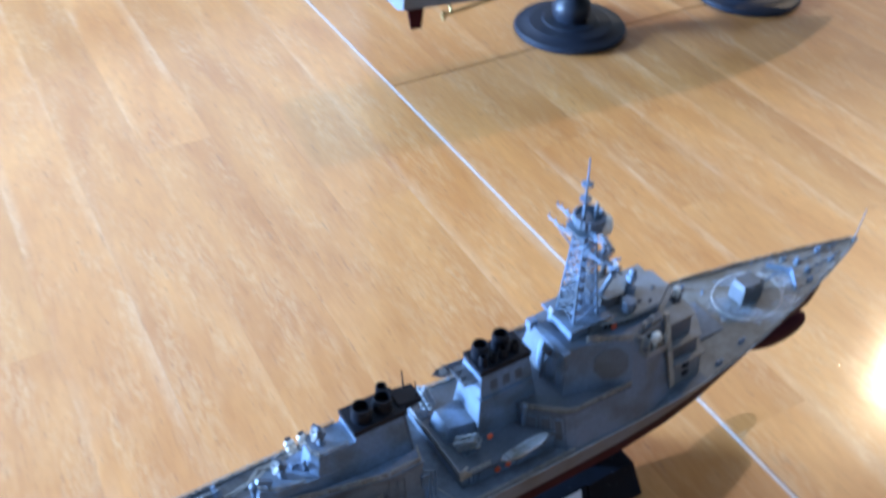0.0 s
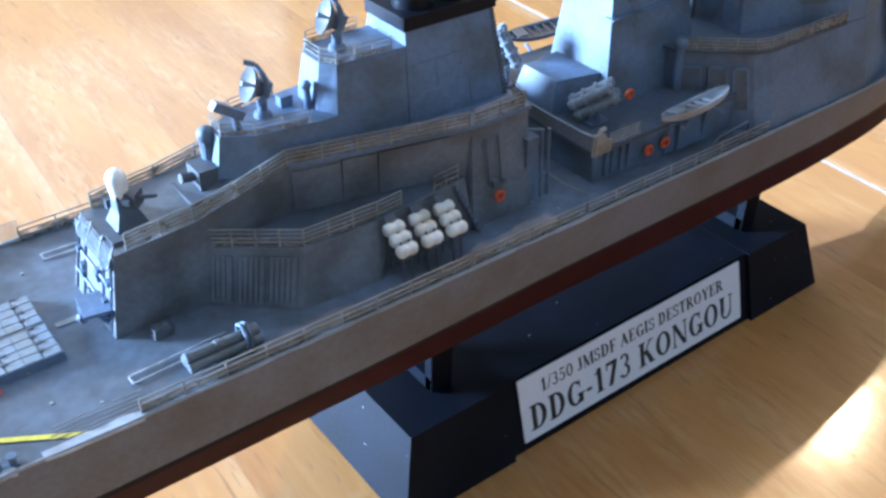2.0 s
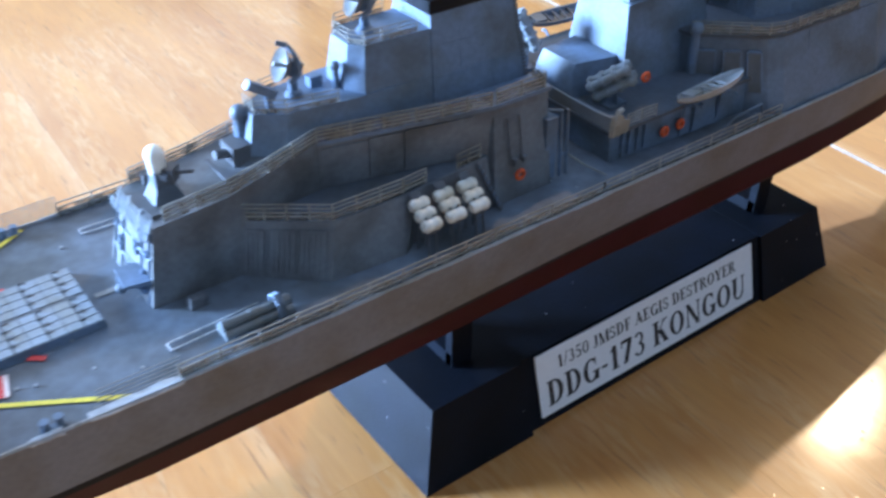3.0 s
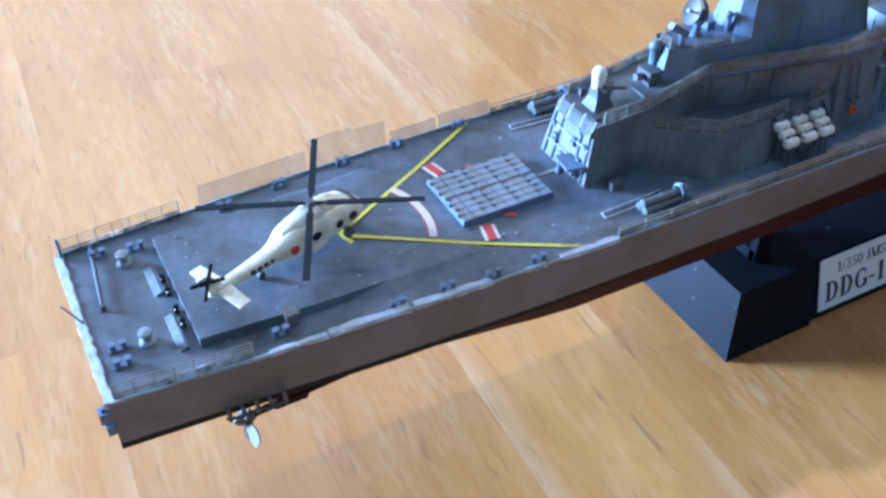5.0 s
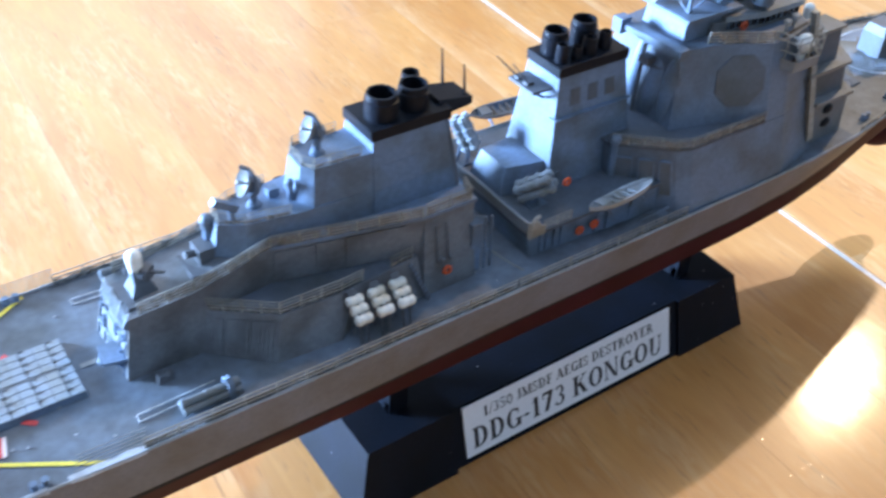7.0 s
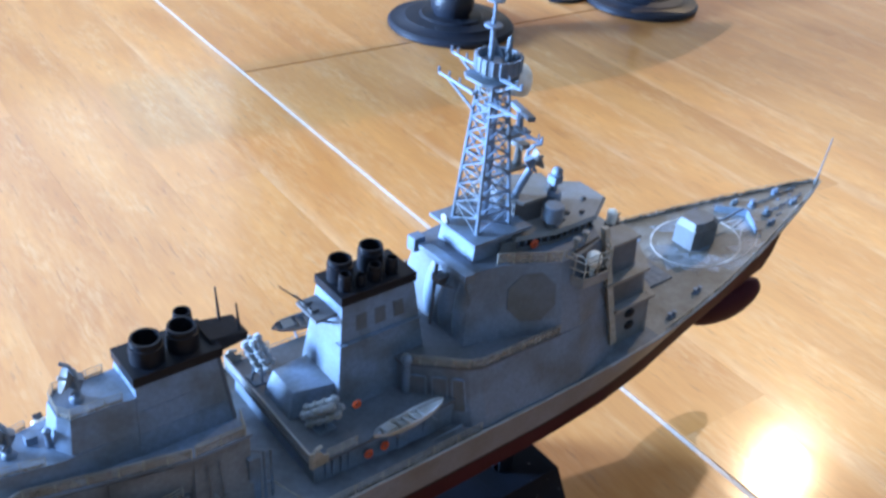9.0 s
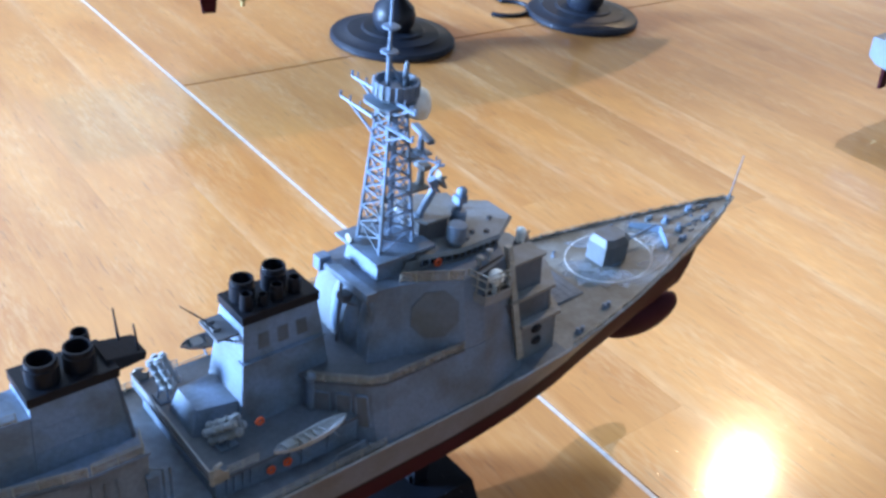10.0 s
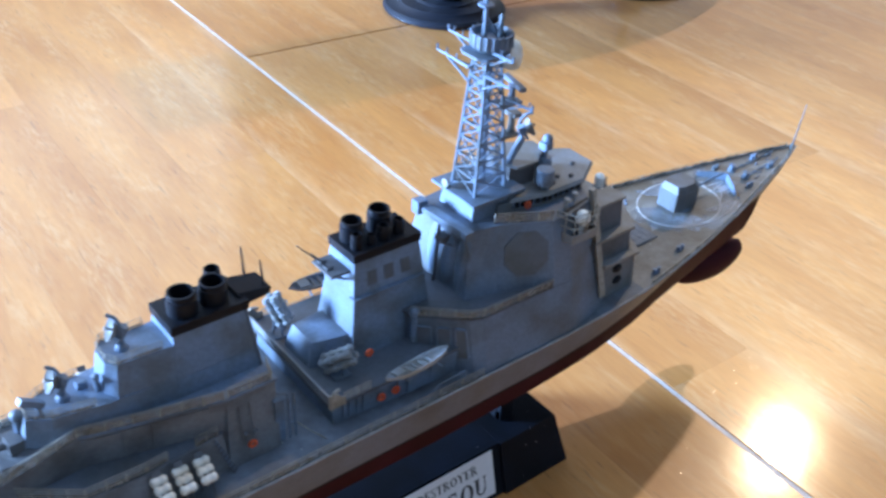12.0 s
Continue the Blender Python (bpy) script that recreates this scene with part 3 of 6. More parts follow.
# folded safety nets beside the landing deck, lying outwards on the port side, fallen inboard to starboard
for x0, x1, rise in ((33, 60, 4.6), (61, 72.5, 7.4), (73, 81.5, 6.4), (83, 96, 2.6), (97, 112, 3.2)):
    bm = bmesh.new()
    for x in np.linspace(x0, x1, int((x1 - x0) * 2.6)):
        tube(bm, (x, half(x) - 0.3, 71.8), (x + 0.6, half(x) + 1.6, 71.8 + rise), 0.06, n=3)
    for k in range(13):
        f = k / 12
        tube(bm, (x0 + 0.6 * f, half(x0) - 0.3 + 1.9 * f, 71.8 + rise * f), (x1 + 0.6 * f, half(x1) - 0.3 + 1.9 * f, 71.8 + rise * f), 0.09 if k in (0, 12) else 0.05, n=3)
    part("safety_net", bm, RAIL, ship, "fine etched safety net standing outboard")
for x0, x1, wide in ((31, 43, 1.5), (43.5, 61, 2.3), (62, 80, 2.0), (88, 93, 1.0), (97, 112, 1.8)):
    bm = bmesh.new()
    rng = random.Random(int(x0))
    xa = np.linspace(x0, x1, max(5, int((x1 - x0) * 0.45)))
    top = [(x, -half(x) + wide * (0.7 + 0.3 * rng.random()), 72.0 + 0.3 * rng.random()) for x in xa]
    out = [(x, -half(x) - 0.2 - 0.25 * rng.random(), 71.75 + 0.5 * rng.random()) for x in xa]
    for a, b, c, d in zip(out, out[1:], top[1:], top):
        loft(bm, [[a, b, c, d], [(p[0], p[1], p[2] - 0.4) for p in (a, b, c, d)]])
    part("safety_net", bm, GLUE, ship, "pale folded safety net stuck to the deck edge")
bm = bmesh.new()
rng = random.Random(77)
rings = []
for y in np.linspace(-23.4, 23.4, 40):
    xo, zi, zo = -0.45 - 0.35 * rng.random(), 71.8 + 0.25 * rng.random(), 70.4 - 1.0 * rng.random()
    rings.append([(xo, y, zo), (0.3, y, zo), (0.7 + 0.7 * rng.random(), y, zi), (xo, y, zi - 0.1)])
loft(bm, rings)
part("transom_lip", bm, GLUE, ship, "pale worn edge of the stern")

# ---- stern and landing deck ----
bm = bmesh.new()
prism(bm, both([(19.8, -17.8), (46, -19.4), (60, -23.6), (84, -25.2)]), 71.0, both([(19.8, -17.6), (46, -18.6), (60, -18.4), (84, -18.0)]), [74.0, 73.45, 73.1, 71.9, 71.9, 73.1, 73.45, 74.0])
soften(bm, 0.15)
landing = part("landing_deck", bm, DECK, ship, "raised dark grey landing deck")
LZ = lambda x: float(np.interp(x, [19.8, 46, 60, 84, 200], [74.0, 73.45, 73.1, 71.9, 71.75]))
# two low slabs behind the landing deck, with small black winches between
for y0, y1, x1 in ((0.9, 11.4, 17.9), (-17.0, -5.8, 17.6)):
    bm = bmesh.new()
    prism(bm, [(15.2, y0), (x1, y0), (x1, y1), (15.2, y1)], 71.5, [(17.1, y0 + 0.3), (x1, y0 + 0.1), (x1, y1 - 0.1), (17.1, y1 - 0.3)], 72.4)
    soften(bm, 0.12)
    part("deck_slab", bm, DECK, ship, "low pale slab behind the landing deck")
for y, w in ((4.9, 0.9), (0.4, 1.1), (-5.6, 0.8), (-10.0, 1.2)):
    bm = B((tube, (18.3, y - w, 72.7), (18.3, y + w, 72.7), 0.55, None, 10), (box, 17.8, 18.9, y - 0.3, y + 0.3, 71.7, 73.7))
    soften(bm, 0.1)
    part("winch", bm, BLACK, ship, "small black winch")


def bollard(x, y):
    z = deck_z(x)
    bm = B((box, x - 1.9, x + 1.9, y - 0.7, y + 0.7, z - 0.1, z + 0.35), (tube, (x - 1.1, y, z), (x - 1.1, y, z + 1.9), 0.62), (tube, (x + 1.1, y, z), (x + 1.1, y, z + 1.9), 0.62),
           (tube, (x - 1.1, y, z + 1.7), (x - 1.1, y, z + 2.0), 0.8), (tube, (x + 1.1, y, z + 1.7), (x + 1.1, y, z + 2.0), 0.8))
    part("bollard", bm, GREY2, ship)


for x, y in ((5.2, -10.5), (5.0, -15.2), (16, 18.2), (8, 19.5), (35, -21.6), (38, 22.8), (59, -25.2), (70.5, -25.6), (81, -26.6), (92, -27), (69, 26.4), (84, 27.2), (52, 25), (102, 27.6)):
    bollard(x, y)
for x, y in ((10.8, -11.2), (12.5, 14.5)):
    z = deck_z(x)
    bm = B((lathe, (x, y, z - 0.1), [(1.7, 0), (1.7, 0.6), (1.0, 1.0), (0.9, 2.2), (1.5, 2.7), (1.4, 3.1), (0.3, 3.3)], 14))
    part("capstan", bm, PALE2, ship)
# stern fittings on the transom corner
bm = B((box, -2.2, 0.2, -23.6, -21.4, 66.6, 69.2), (box, -1.6, 0.2, -23.9, -20.8, 63.4, 65.6), (tube, (-1.2, -22.4, 64), (-1.2, -22.4, 70), 0.5))
part("stern_fitting", bm, GREY2, ship)
part("ensign_staff", B((tube, (0.8, 0, 71.5), (-2.4, 0, 78), 0.28, 0.16, 6)), GREY2, ship)
part("stern_post", B((tube, (0.9, 22.6, 71.3), (0.9, 22.6, 77.0), 0.45, 0.35, 6)), GREY2, ship)

part("transom_bar", B((tube, (7.2, 23.4, 72.6), (5.1, 1.9, 72.6), 0.45, 0.4, 8), (tube, (7.2, 22.6, 71.4), (7.2, 22.6, 73.2), 0.8, 0.6, 8), (tube, (5.1, 2.2, 71.4), (5.1, 2.2, 73.0), 0.8, 0.6, 8)), WALKDECK, ship, "dark bar lying along the transom")
part("deck_locker", B((box, 36.8, 39.4, -20.4, -18.4, 71.6, 74.4), (box, 36.6, 39.6, -20.6, -18.2, 74.3, 74.8)), ROOFG, ship, "pale grey locker beside the landing deck")
bm = bmesh.new()
for k in range(5):
    x = 20.6 + 2.9 * k
    out = -half(x) - 0.5
    chain(bm, [(x, out + 0.2, 61.2 - 0.9 * (k % 2)), (x + 0.5, out + 0.9, 58.6), (x + 0.7, out + 1.6, 55.6 + 0.8 * (k % 2))], 0.5, 5)
chain(bm, [(x, -half(x) + 0.7, 56.6 + 0.4 * math.sin(x)) for x in np.linspace(20.4, 33.4, 7)], 0.4, 5)
part("fallen_net_frame", bm, DARK, ship, "grey net frame hanging over the hull side")

# markings on the deck
def strip(name, p, q, w, mat, z=0.06, parent=None, label=""):
    p, q = Vector((*p, 0)), Vector((*q, 0))
    d = (q - p).normalized()
    k = Vector((-d.y, d.x, 0)) * w / 2
    bm = bmesh.new()
    m = max(2, int((q - p).length / 4))
    rings = []
    for i in range(m + 1):
        c = p.lerp(q, i / m)
        zz = LZ(c.x) + z
        rings.append([(c.x - k.x, c.y - k.y, zz - 0.1), (c.x + k.x, c.y + k.y, zz - 0.1), (c.x + k.x, c.y + k.y, zz), (c.x - k.x, c.y - k.y, zz)])
    loft(bm, rings)
    return part(name, bm, mat, parent or ship, label)


for s in (-1, 1):
    strip("yellow_line", (57.2, s * 0.4), (104.5, s * 28.0), 0.95, YELLOW, label="thin yellow deck line")
strip("yellow_tick", (57.2, 0), (58.4, -3.8), 1.0, YELLOW)
strip("yellow_tick", (57.2, 0), (60.0, 3.4), 1.0, YELLOW)
bm = bmesh.new()
for w0, w1, z, mat in ((19.75, 22.05, 0.05, SIGNRED), (20.05, 21.75, 0.12, PINK)):
    bm = bmesh.new()
    rings = []
    for i in range(17):
        a = radians(-27 + 58 * i / 16)
        c, d = math.cos(a), math.sin(a)
        ring = []
        for r, e in ((w0, -0.1), (w1, -0.1), (w1, 0), (w0, 0)):
            x, y = 56.8 + r * c, r * d
            ring.append((x, y, LZ(x) + z + e))
        rings.append(ring)
    loft(bm, rings)
    part("deck_arc", bm, mat, ship, "white arc edged in red")
for s in (-1, 1):
    a, b = (88.2, s * 11.0), (87.0, s * 16.2)
    strip("marking_border", a, b, 3.6, PINK)
    strip("marking_bar", a, b, 2.0, SIGNRED, 0.12, label="red deck bar")
    strip("marking_bar", (93.8, s * 9.3), (96.2, s * 11.2), 1.2, SIGNRED, 0.1)
strip("centre_strip", (108.6, -0.2), (117, -0.2), 1.3, PALE)

# aft launcher with its hatches
z0 = 71.4
bm = B((prism, [(83.2, -9.3), (107.4, -9.3), (107.4, 9.3), (83.2, 9.3)], z0, [(83.4, -9.1), (107.2, -9.1), (107.2, 9.1), (83.4, 9.1)], 73.2))
launcher = part("launcher_deck", bm, GREY2, ship, "grey missile launcher block with square hatches")
bm = bmesh.new()
prism(bm, [(-1.40, -1.03), (1.40, -1.03), (1.40, 1.03), (-1.40, 1.03)], 0, [(-1.34, -0.95), (1.34, -0.95), (1.34, 0.95), (-1.34, 0.95)], 0.3)
hatch_mesh = mesh_of("hatch", bm, PALE2)
bm = bmesh.new()
box(bm, -1.36, 1.36, -0.99, 0.99, 0, 0.22)
flat_hatch_mesh = mesh_of("hatch", bm, DECK)
bm = bmesh.new()
box(bm, -0.5, 0.5, -0.3, 0.3, 0, 0.5)
hinge_mesh = mesh_of("hinge", bm, DARK)
part("launcher_bed", B((box, 83.9, 106.8, -8.8, 8.8, 73.1, 73.28)), DARK, launcher)
LAUNCH = []
for i in range(8):
    for j in range(8):
        LAUNCH.append((84.9 + i * 2.93 + (0.12 if i % 2 else 0), (j - 3.5) * 2.18 + (0.35 if j > 3 else -0.35), 73.1))

# ---- aft deckhouse (hangar end) ----
bm = bmesh.new()
prism(bm, both([(115.4, -9.6), (131, -9.9), (151, -7.9), (186, -16.3), (200, -16.6)]), 71.0,
      both([(118.6, -7.6), (133, -8.0), (151, -7.6), (186, -15.7), (200, -15.7)]), [86.4, 87.6, 92.0, 92.0, 92.0, 92.0, 92.0, 92.0, 87.6, 86.4])
soften(bm, 0.3)
hangar = part("hangar", bm, WORN, ship, "grey aft deckhouse with sloping walls")
# aft face: frame strips, small fittings and a platform
bm = bmesh.new()
for y in (-7.2, -4, 4, 7.2):
    tube(bm, (115.5, y * 1.1, 72), (118.3, y * 0.95, 85.8), 0.3, n=5)
for z in (76, 80.5, 84):
    f = (z - 71) / 15.4
    tube(bm, (115.2 + 3.2 * f, -8.8 + 1.5 * f, z), (115.2 + 3.2 * f, 8.8 - 1.5 * f, z), 0.28, n=5)
rng = random.Random(7)
for _ in range(16):
    z = 73 + 12 * rng.random()
    f = (z - 71) / 15.4
    y = -7.4 + 14.8 * rng.random()
    box(bm, 114.7 + 3.2 * f, 116.2 + 3.2 * f, y - 0.6, y + 0.6, z - 0.5, z + 0.6)
part("wall_fitting", bm, GREY2, hangar)
bm = B((prism, [(111.8, -7.4), (117, -8.4), (117, -1.8), (112.6, -1.2)], 76.2, None, 76.9))
tube(bm, (113.0, -3, 73.6), (113.0, -3, 76.4), 0.9, n=8)
ball(bm, (112.6, -3.2, 73.8), 1.1, n=8)
tube(bm, (113.4, -6.5, 76.4), (116.4, -6.5, 73), 0.3, n=5)
part("signal_platform", bm, GREY2, hangar, "small bracketed platform")
for k in range(7):
    part("rail_bar", B((tube, (117.2 + 0.25 * k, -7.4, 84.2 + 0.45 * k), (117.2 + 0.25 * k, 6.4, 84.2 + 0.45 * k), 0.14, None, 4)), PALE2, hangar)
for y in (-7.3, -3, 2, 6.3):
    part("rail_bar", B((tube, (117.2, y, 84), (119, y, 88), 0.16, None, 4)), PALE2, hangar)
bm = B((box, 119, 123.5, -2.2, 4.4, 86.4, 86.9), (box, 119.5, 121.5, -5.5, -2.5, 86.4, 87.4), (box, 122.8, 124.2, 5, 7, 86.8, 89))
part("roof_locker", bm, DARK, hangar)
for s in (-1, 1):
    # proud wall panels above the side deck
    for x0, x1, z0, z1 in ((151.6, 160.4, 82.4, 90.6), (160.8, 167.2, 82.4, 90.9), (167.6, 181.5, 82.4, 91.0)):
        ya, yb = [-7.75 - (x - 151) * 0.2355 for x in (x0, x1)]
        bm = bmesh.new()
        loft(bm, [[(x0, s * (ya + 1.2), z) , (x1, s * (yb + 1.2), z), (x1, s * (yb - 0.18), z), (x0, s * (ya - 0.18), z)] for z in (z0, z1)])
        soften(bm, 0.2)
        part("wall_panel", bm, WORN, hangar, "proud flat wall panel")
part("deck_box", B((prism, [(120.6, -14), (124.2, -14), (124.2, -11.4), (120.6, -11.4)], 71.6, [(120.9, -13.6), (122.2, -13.7), (122.2, -11.8), (120.9, -11.8)], 73.6), (ball, (123.2, -12.6, 72.6), 1.3)), DARK, ship)

# close-in gun, aft
def close_in_gun(x, z, turn, dome=WHITE):
    bm = B((prism, both([(x - 3.2, -2.9), (x + 3.0, -2.9)]), z, both([(x - 1.9, -1.7), (x + 1.7, -1.7)]), z + 3.4), (prism, both([(x - 1.9, -1.7), (x + 1.4, -1.7)]), z + 3.3, both([(x - 1.7, -1.3), (x + 0.9, -1.3)]), z + 6.6))
    soften(bm, 0.2)
    g = part("close_in_gun", bm, WALKDECK, ship, "white-domed close-in gun on a grey base")
    bm = B((tube, (x - 0.5, 0, z + 5.9), (x - 0.6, 0, z + 9.3), 1.5, 1.72, 14))
    ball(bm, (x - 0.6, 0, z + 9.4), 1.74)
    part("radome", bm, dome, g, "white domed radar cover")
    m = Matrix.Translation((x, 0, z + 5.4)) @ Matrix.Rotation(radians(turn), 4, "Z")
    bm = bmesh.new()
    turned(bm, lambda b: [box(b, 0.4, 2.8, -1.4, 1.4, -1.2, 1.6), tube(b, (1, 0, 0.2), (6.0, 0, 1.2), 0.5, 0.35, 8), box(b, 0.6, 2.0, -2.1, 2.1, -0.2, 0.9)], m)
    part("gun_mount", bm, DARK, g)


close_in_gun(124.5, 86.2, -48)

# low starboard and port side boxes with planked walls and their rails
for s in (-1, 1):
    a = [(131.2, s * 9.0), (144.4, s * 21.5), (160, s * 22.6), (163.4, s * 20.2), (184, s * 19.6), (184, s * 9)]
    t = [(133.2, s * 7.4), (147.8, s * 18.2), (162.6, s * 18.6), (166, s * 18.2), (184, s * 16.6), (184, s * 7)]
    bm = bmesh.new()
    prism(bm, a, 71.2, t, 82.0)
    soften(bm, 0.3)
    side = part("side_house", bm, WORN, ship, "low grey angled side house with planked panels")
    bm = bmesh.new()
    p0, p1, q0, q1 = Vector((*a[0], 71.6)), Vector((*a[1], 71.6)), Vector((*t[0], 82.0)), Vector((*t[1], 82.0))

    def on(u, v):
        return p0.lerp(p1, u).lerp(q0.lerp(q1, u), v)
    nrm = (p1 - p0).cross(q0 - p0).normalized()
    if nrm.y * s < 0:
        nrm = -nrm
    for u0, u1 in ((0.05, 0.3), (0.36, 0.62), (0.66, 0.93)):
        n = max(2, round((u1 - u0) / 0.055))
        for k in range(n):
            a0, a1 = u0 + (u1 - u0) * (k + 0.08) / n, u0 + (u1 - u0) * (k + 0.92) / n
            c = [on(a0, 0.06), on(a1, 0.06), on(a1, 0.86), on(a0, 0.86)]
            loft(bm, [[tuple(p - nrm * 0.1) for p in c], [tuple(p + nrm * (0.1 + 0.07 * (k % 2))) for p in c]])
        for u in (u0 - 0.015, u1):
            c = [on(u, 0.1), on(u + 0.015, 0.1), on(u + 0.015, 0.84), on(u, 0.84)]
            loft(bm, [[tuple(p - nrm * 0.1) for p in c], [tuple(p + nrm * 0.2) for p in c]])
    part("plank_panel", bm, WORN, side, "upright planks on the side house wall")
    part("side_deck", B((prism, [(x + 0.3, y - s * 0.4) if k < 3 else (x, y - s * 0.3 if k < 5 else y) for k, (x, y) in enumerate(t)], 81.9, None, 82.12)), WALKDECK, side, "dark grey side deck")
    rail("house_rail", [(134.6, s * 8.0, 82.0), (147.8, s * 17.7, 82.0), (162.8, s * 18.0, 82.0), (168.5, s * 17.4, 82.0)], 3.4, 4, 0.14, 4.5, film=0.5)
    rail("house_rail", [(176.4, s * 16.8, 82.0), (182.5, s * 16.2, 82.0)], 3.2, 3, 0.12, 3, film=0.4)
    # sloping ladder from the side deck to the main deck, dark behind its rungs
    foot, head = Vector((184.0, s * 21.6, 71.7)), Vector((180.6, s * 17.2, 81.9))
    wide = Vector((0.9, -s * 0.7, 0)).normalized() * 1.6
    ladder = part("ladder", B((loft, [[tuple(foot), tuple(foot + wide), tuple(head + wide), tuple(head)], [tuple(p + Vector((0.5, -s * 0.4, -0.5))) for p in (foot, foot + wide, head + wide, head)]])), DARK, side, "dark sloping ladder")
    for k in range(1, 9):
        c = foot.lerp(head, k / 9)
        part("rung", B((tube, c + Vector((0, s * 0.12, 0.1)), c + wide + Vector((0, s * 0.12, 0.1)), 0.13, None, 4)), GREY2, ladder)
    # upper walkway
    up_a = [(151, s * 8.0), (170, s * 12.6), (186, s * 16.0), (200.6, s * 16.0), (200.6, s * 8), (151, s * 6)]
    bm = bmesh.new()
    prism(bm, up_a, 91.5, None, 92.3)
    part("walkway", bm, GREY2, ship)
    rail("walkway_rail", [(121, s * 7.6, 86.8), (133, s * 8.0, 88.0), (141, s * 8.0, 89.6), (151, s * 7.9, 92.2), (170, s * 12.4, 92.2), (185.5, s * 15.7, 92.2)], 3.1, 4, 0.14, 6, film=0.85)
    rail("walkway_rail", [(186.5, s * 15.7, 92.2), (199, s * 15.7, 92.2), (200.5, s * 10.4, 92.2)], 3.4, 4, 0.13, 5, film=0.7)
    # midship house
    bm = bmesh.new()
    prism(bm, [(184, s * 19.9), (199, s * 19.6), (199, s * 8), (182, s * 8)], 71.2, [(186, s * 15.6), (200, s * 15.4), (200, s * 8), (184, s * 8)], 91.3)
    soften(bm, 0.3)
    mid = part("midship_house", bm, WORN, ship, "grey midship house with sloping side")
    bm = bmesh.new()
    for x in (188.5, 191.5):
        loft(bm, [[(x, s * 18.4, 79.5), (x + 0.3, s * 18.4, 79.5), (x + 0.3, s * 16.6, 89), (x, s * 16.6, 89)], [(x, s * 18.9, 79.5), (x + 0.3, s * 18.9, 79.5), (x + 0.3, s * 17.0, 89), (x, s * 17.0, 89)]])
    box(bm, 189, 190, min(s * 17.5, s * 19.4), max(s * 17.5, s * 19.4), 79.2, 80.6)
    box(bm, 191.6, 192.6, min(s * 17.5, s * 19.2), max(s * 17.5, s * 19.2), 79.4, 80.5)
    part("wall_seam", bm, WORN, mid)
    bm = B((box, 198.4, 201.4, min(s * 14.4, s * 18), max(s * 14.4, s * 18), 71.6, 86), (tube, (202.6, s * 18.2, 71.6), (202.6, s * 17.4, 87), 0.4), (tube, (204.4, s * 18.2, 71.6), (204.4, s * 17.4, 86.6), 0.4),
           (tube, (202.6, s * 17.4, 86.8), (199, s * 15.5, 87.2), 0.35), (tube, (202.6, s * 17.8, 76.5), (204.4, s * 17.8, 76.5), 0.3))
    part("pipe_post", bm, GREY2, mid)
    chain_pts = [(204.5, s * 18, 76.4), (207, s * 21, 74.2), (210, s * 25, 72.4)]
    part("boom_line", B((chain, chain_pts, 0.16, 4)), RAIL, ship)


def lifebuoy(x, y, z, axis="y"):
    part("lifebuoy", B((torus, (x, y, z), 0.95, 0.42, axis)), ORANGE, ship, "orange-red ring lifebuoy")


lifebuoy(191, -18.9, 76.5)
lifebuoy(191, 18.9, 76.5)

# life rafts in racks
def raft_rack(x, y, z):
    rack = part("raft_rack", B((prism, [(x - 1.15, y - 3.0), (x + 1.15, y - 3.0), (x + 1.15, y + 3.2), (x - 1.15, y + 3.2)], [z - 3.8, z - 3.8, z + 1.8, z + 1.8], None, [z - 3.3, z - 3.3, z + 2.3, z + 2.3])), DARK, ship, "dark rack holding three white raft drums")
    for dx in (-0.9, 0.9):
        for dy in (-3.0, 0.6):
            part("rack_leg", B((tube, (x + dx, y + dy, 71.6), (x + dx, y + dy * 0.6, z - 0.6), 0.24, 0.24, 5)), DARK, rack)
    for k in range(3):
        cy, cz = y - 2.4 + 2.0 * k, z - 2.2 + 1.2 * k
        bm = bmesh.new()
        prof = [(-2.1, 0.4), (-1.95, 0.9), (-1.6, 1.18), (-1.0, 1.27), (-0.5, 1.2), (-0.15, 1.08), (0.15, 1.08), (0.5, 1.2), (1.0, 1.27), (1.6, 1.18), (1.95, 0.9), (2.1, 0.4)]
        loft(bm, [circle((x + q, cy, cz), r, 12, (0, 1, 0), (0, 0, 1)) for q, r in prof])
        part("raft_drum", bm, RAFT, rack, "white drum-shaped life raft canister")


for x in (164.3, 169.9, 175.5):
    raft_rack(x, -22.6, 80.6)
    raft_rack(x, 24.4, 80.6)

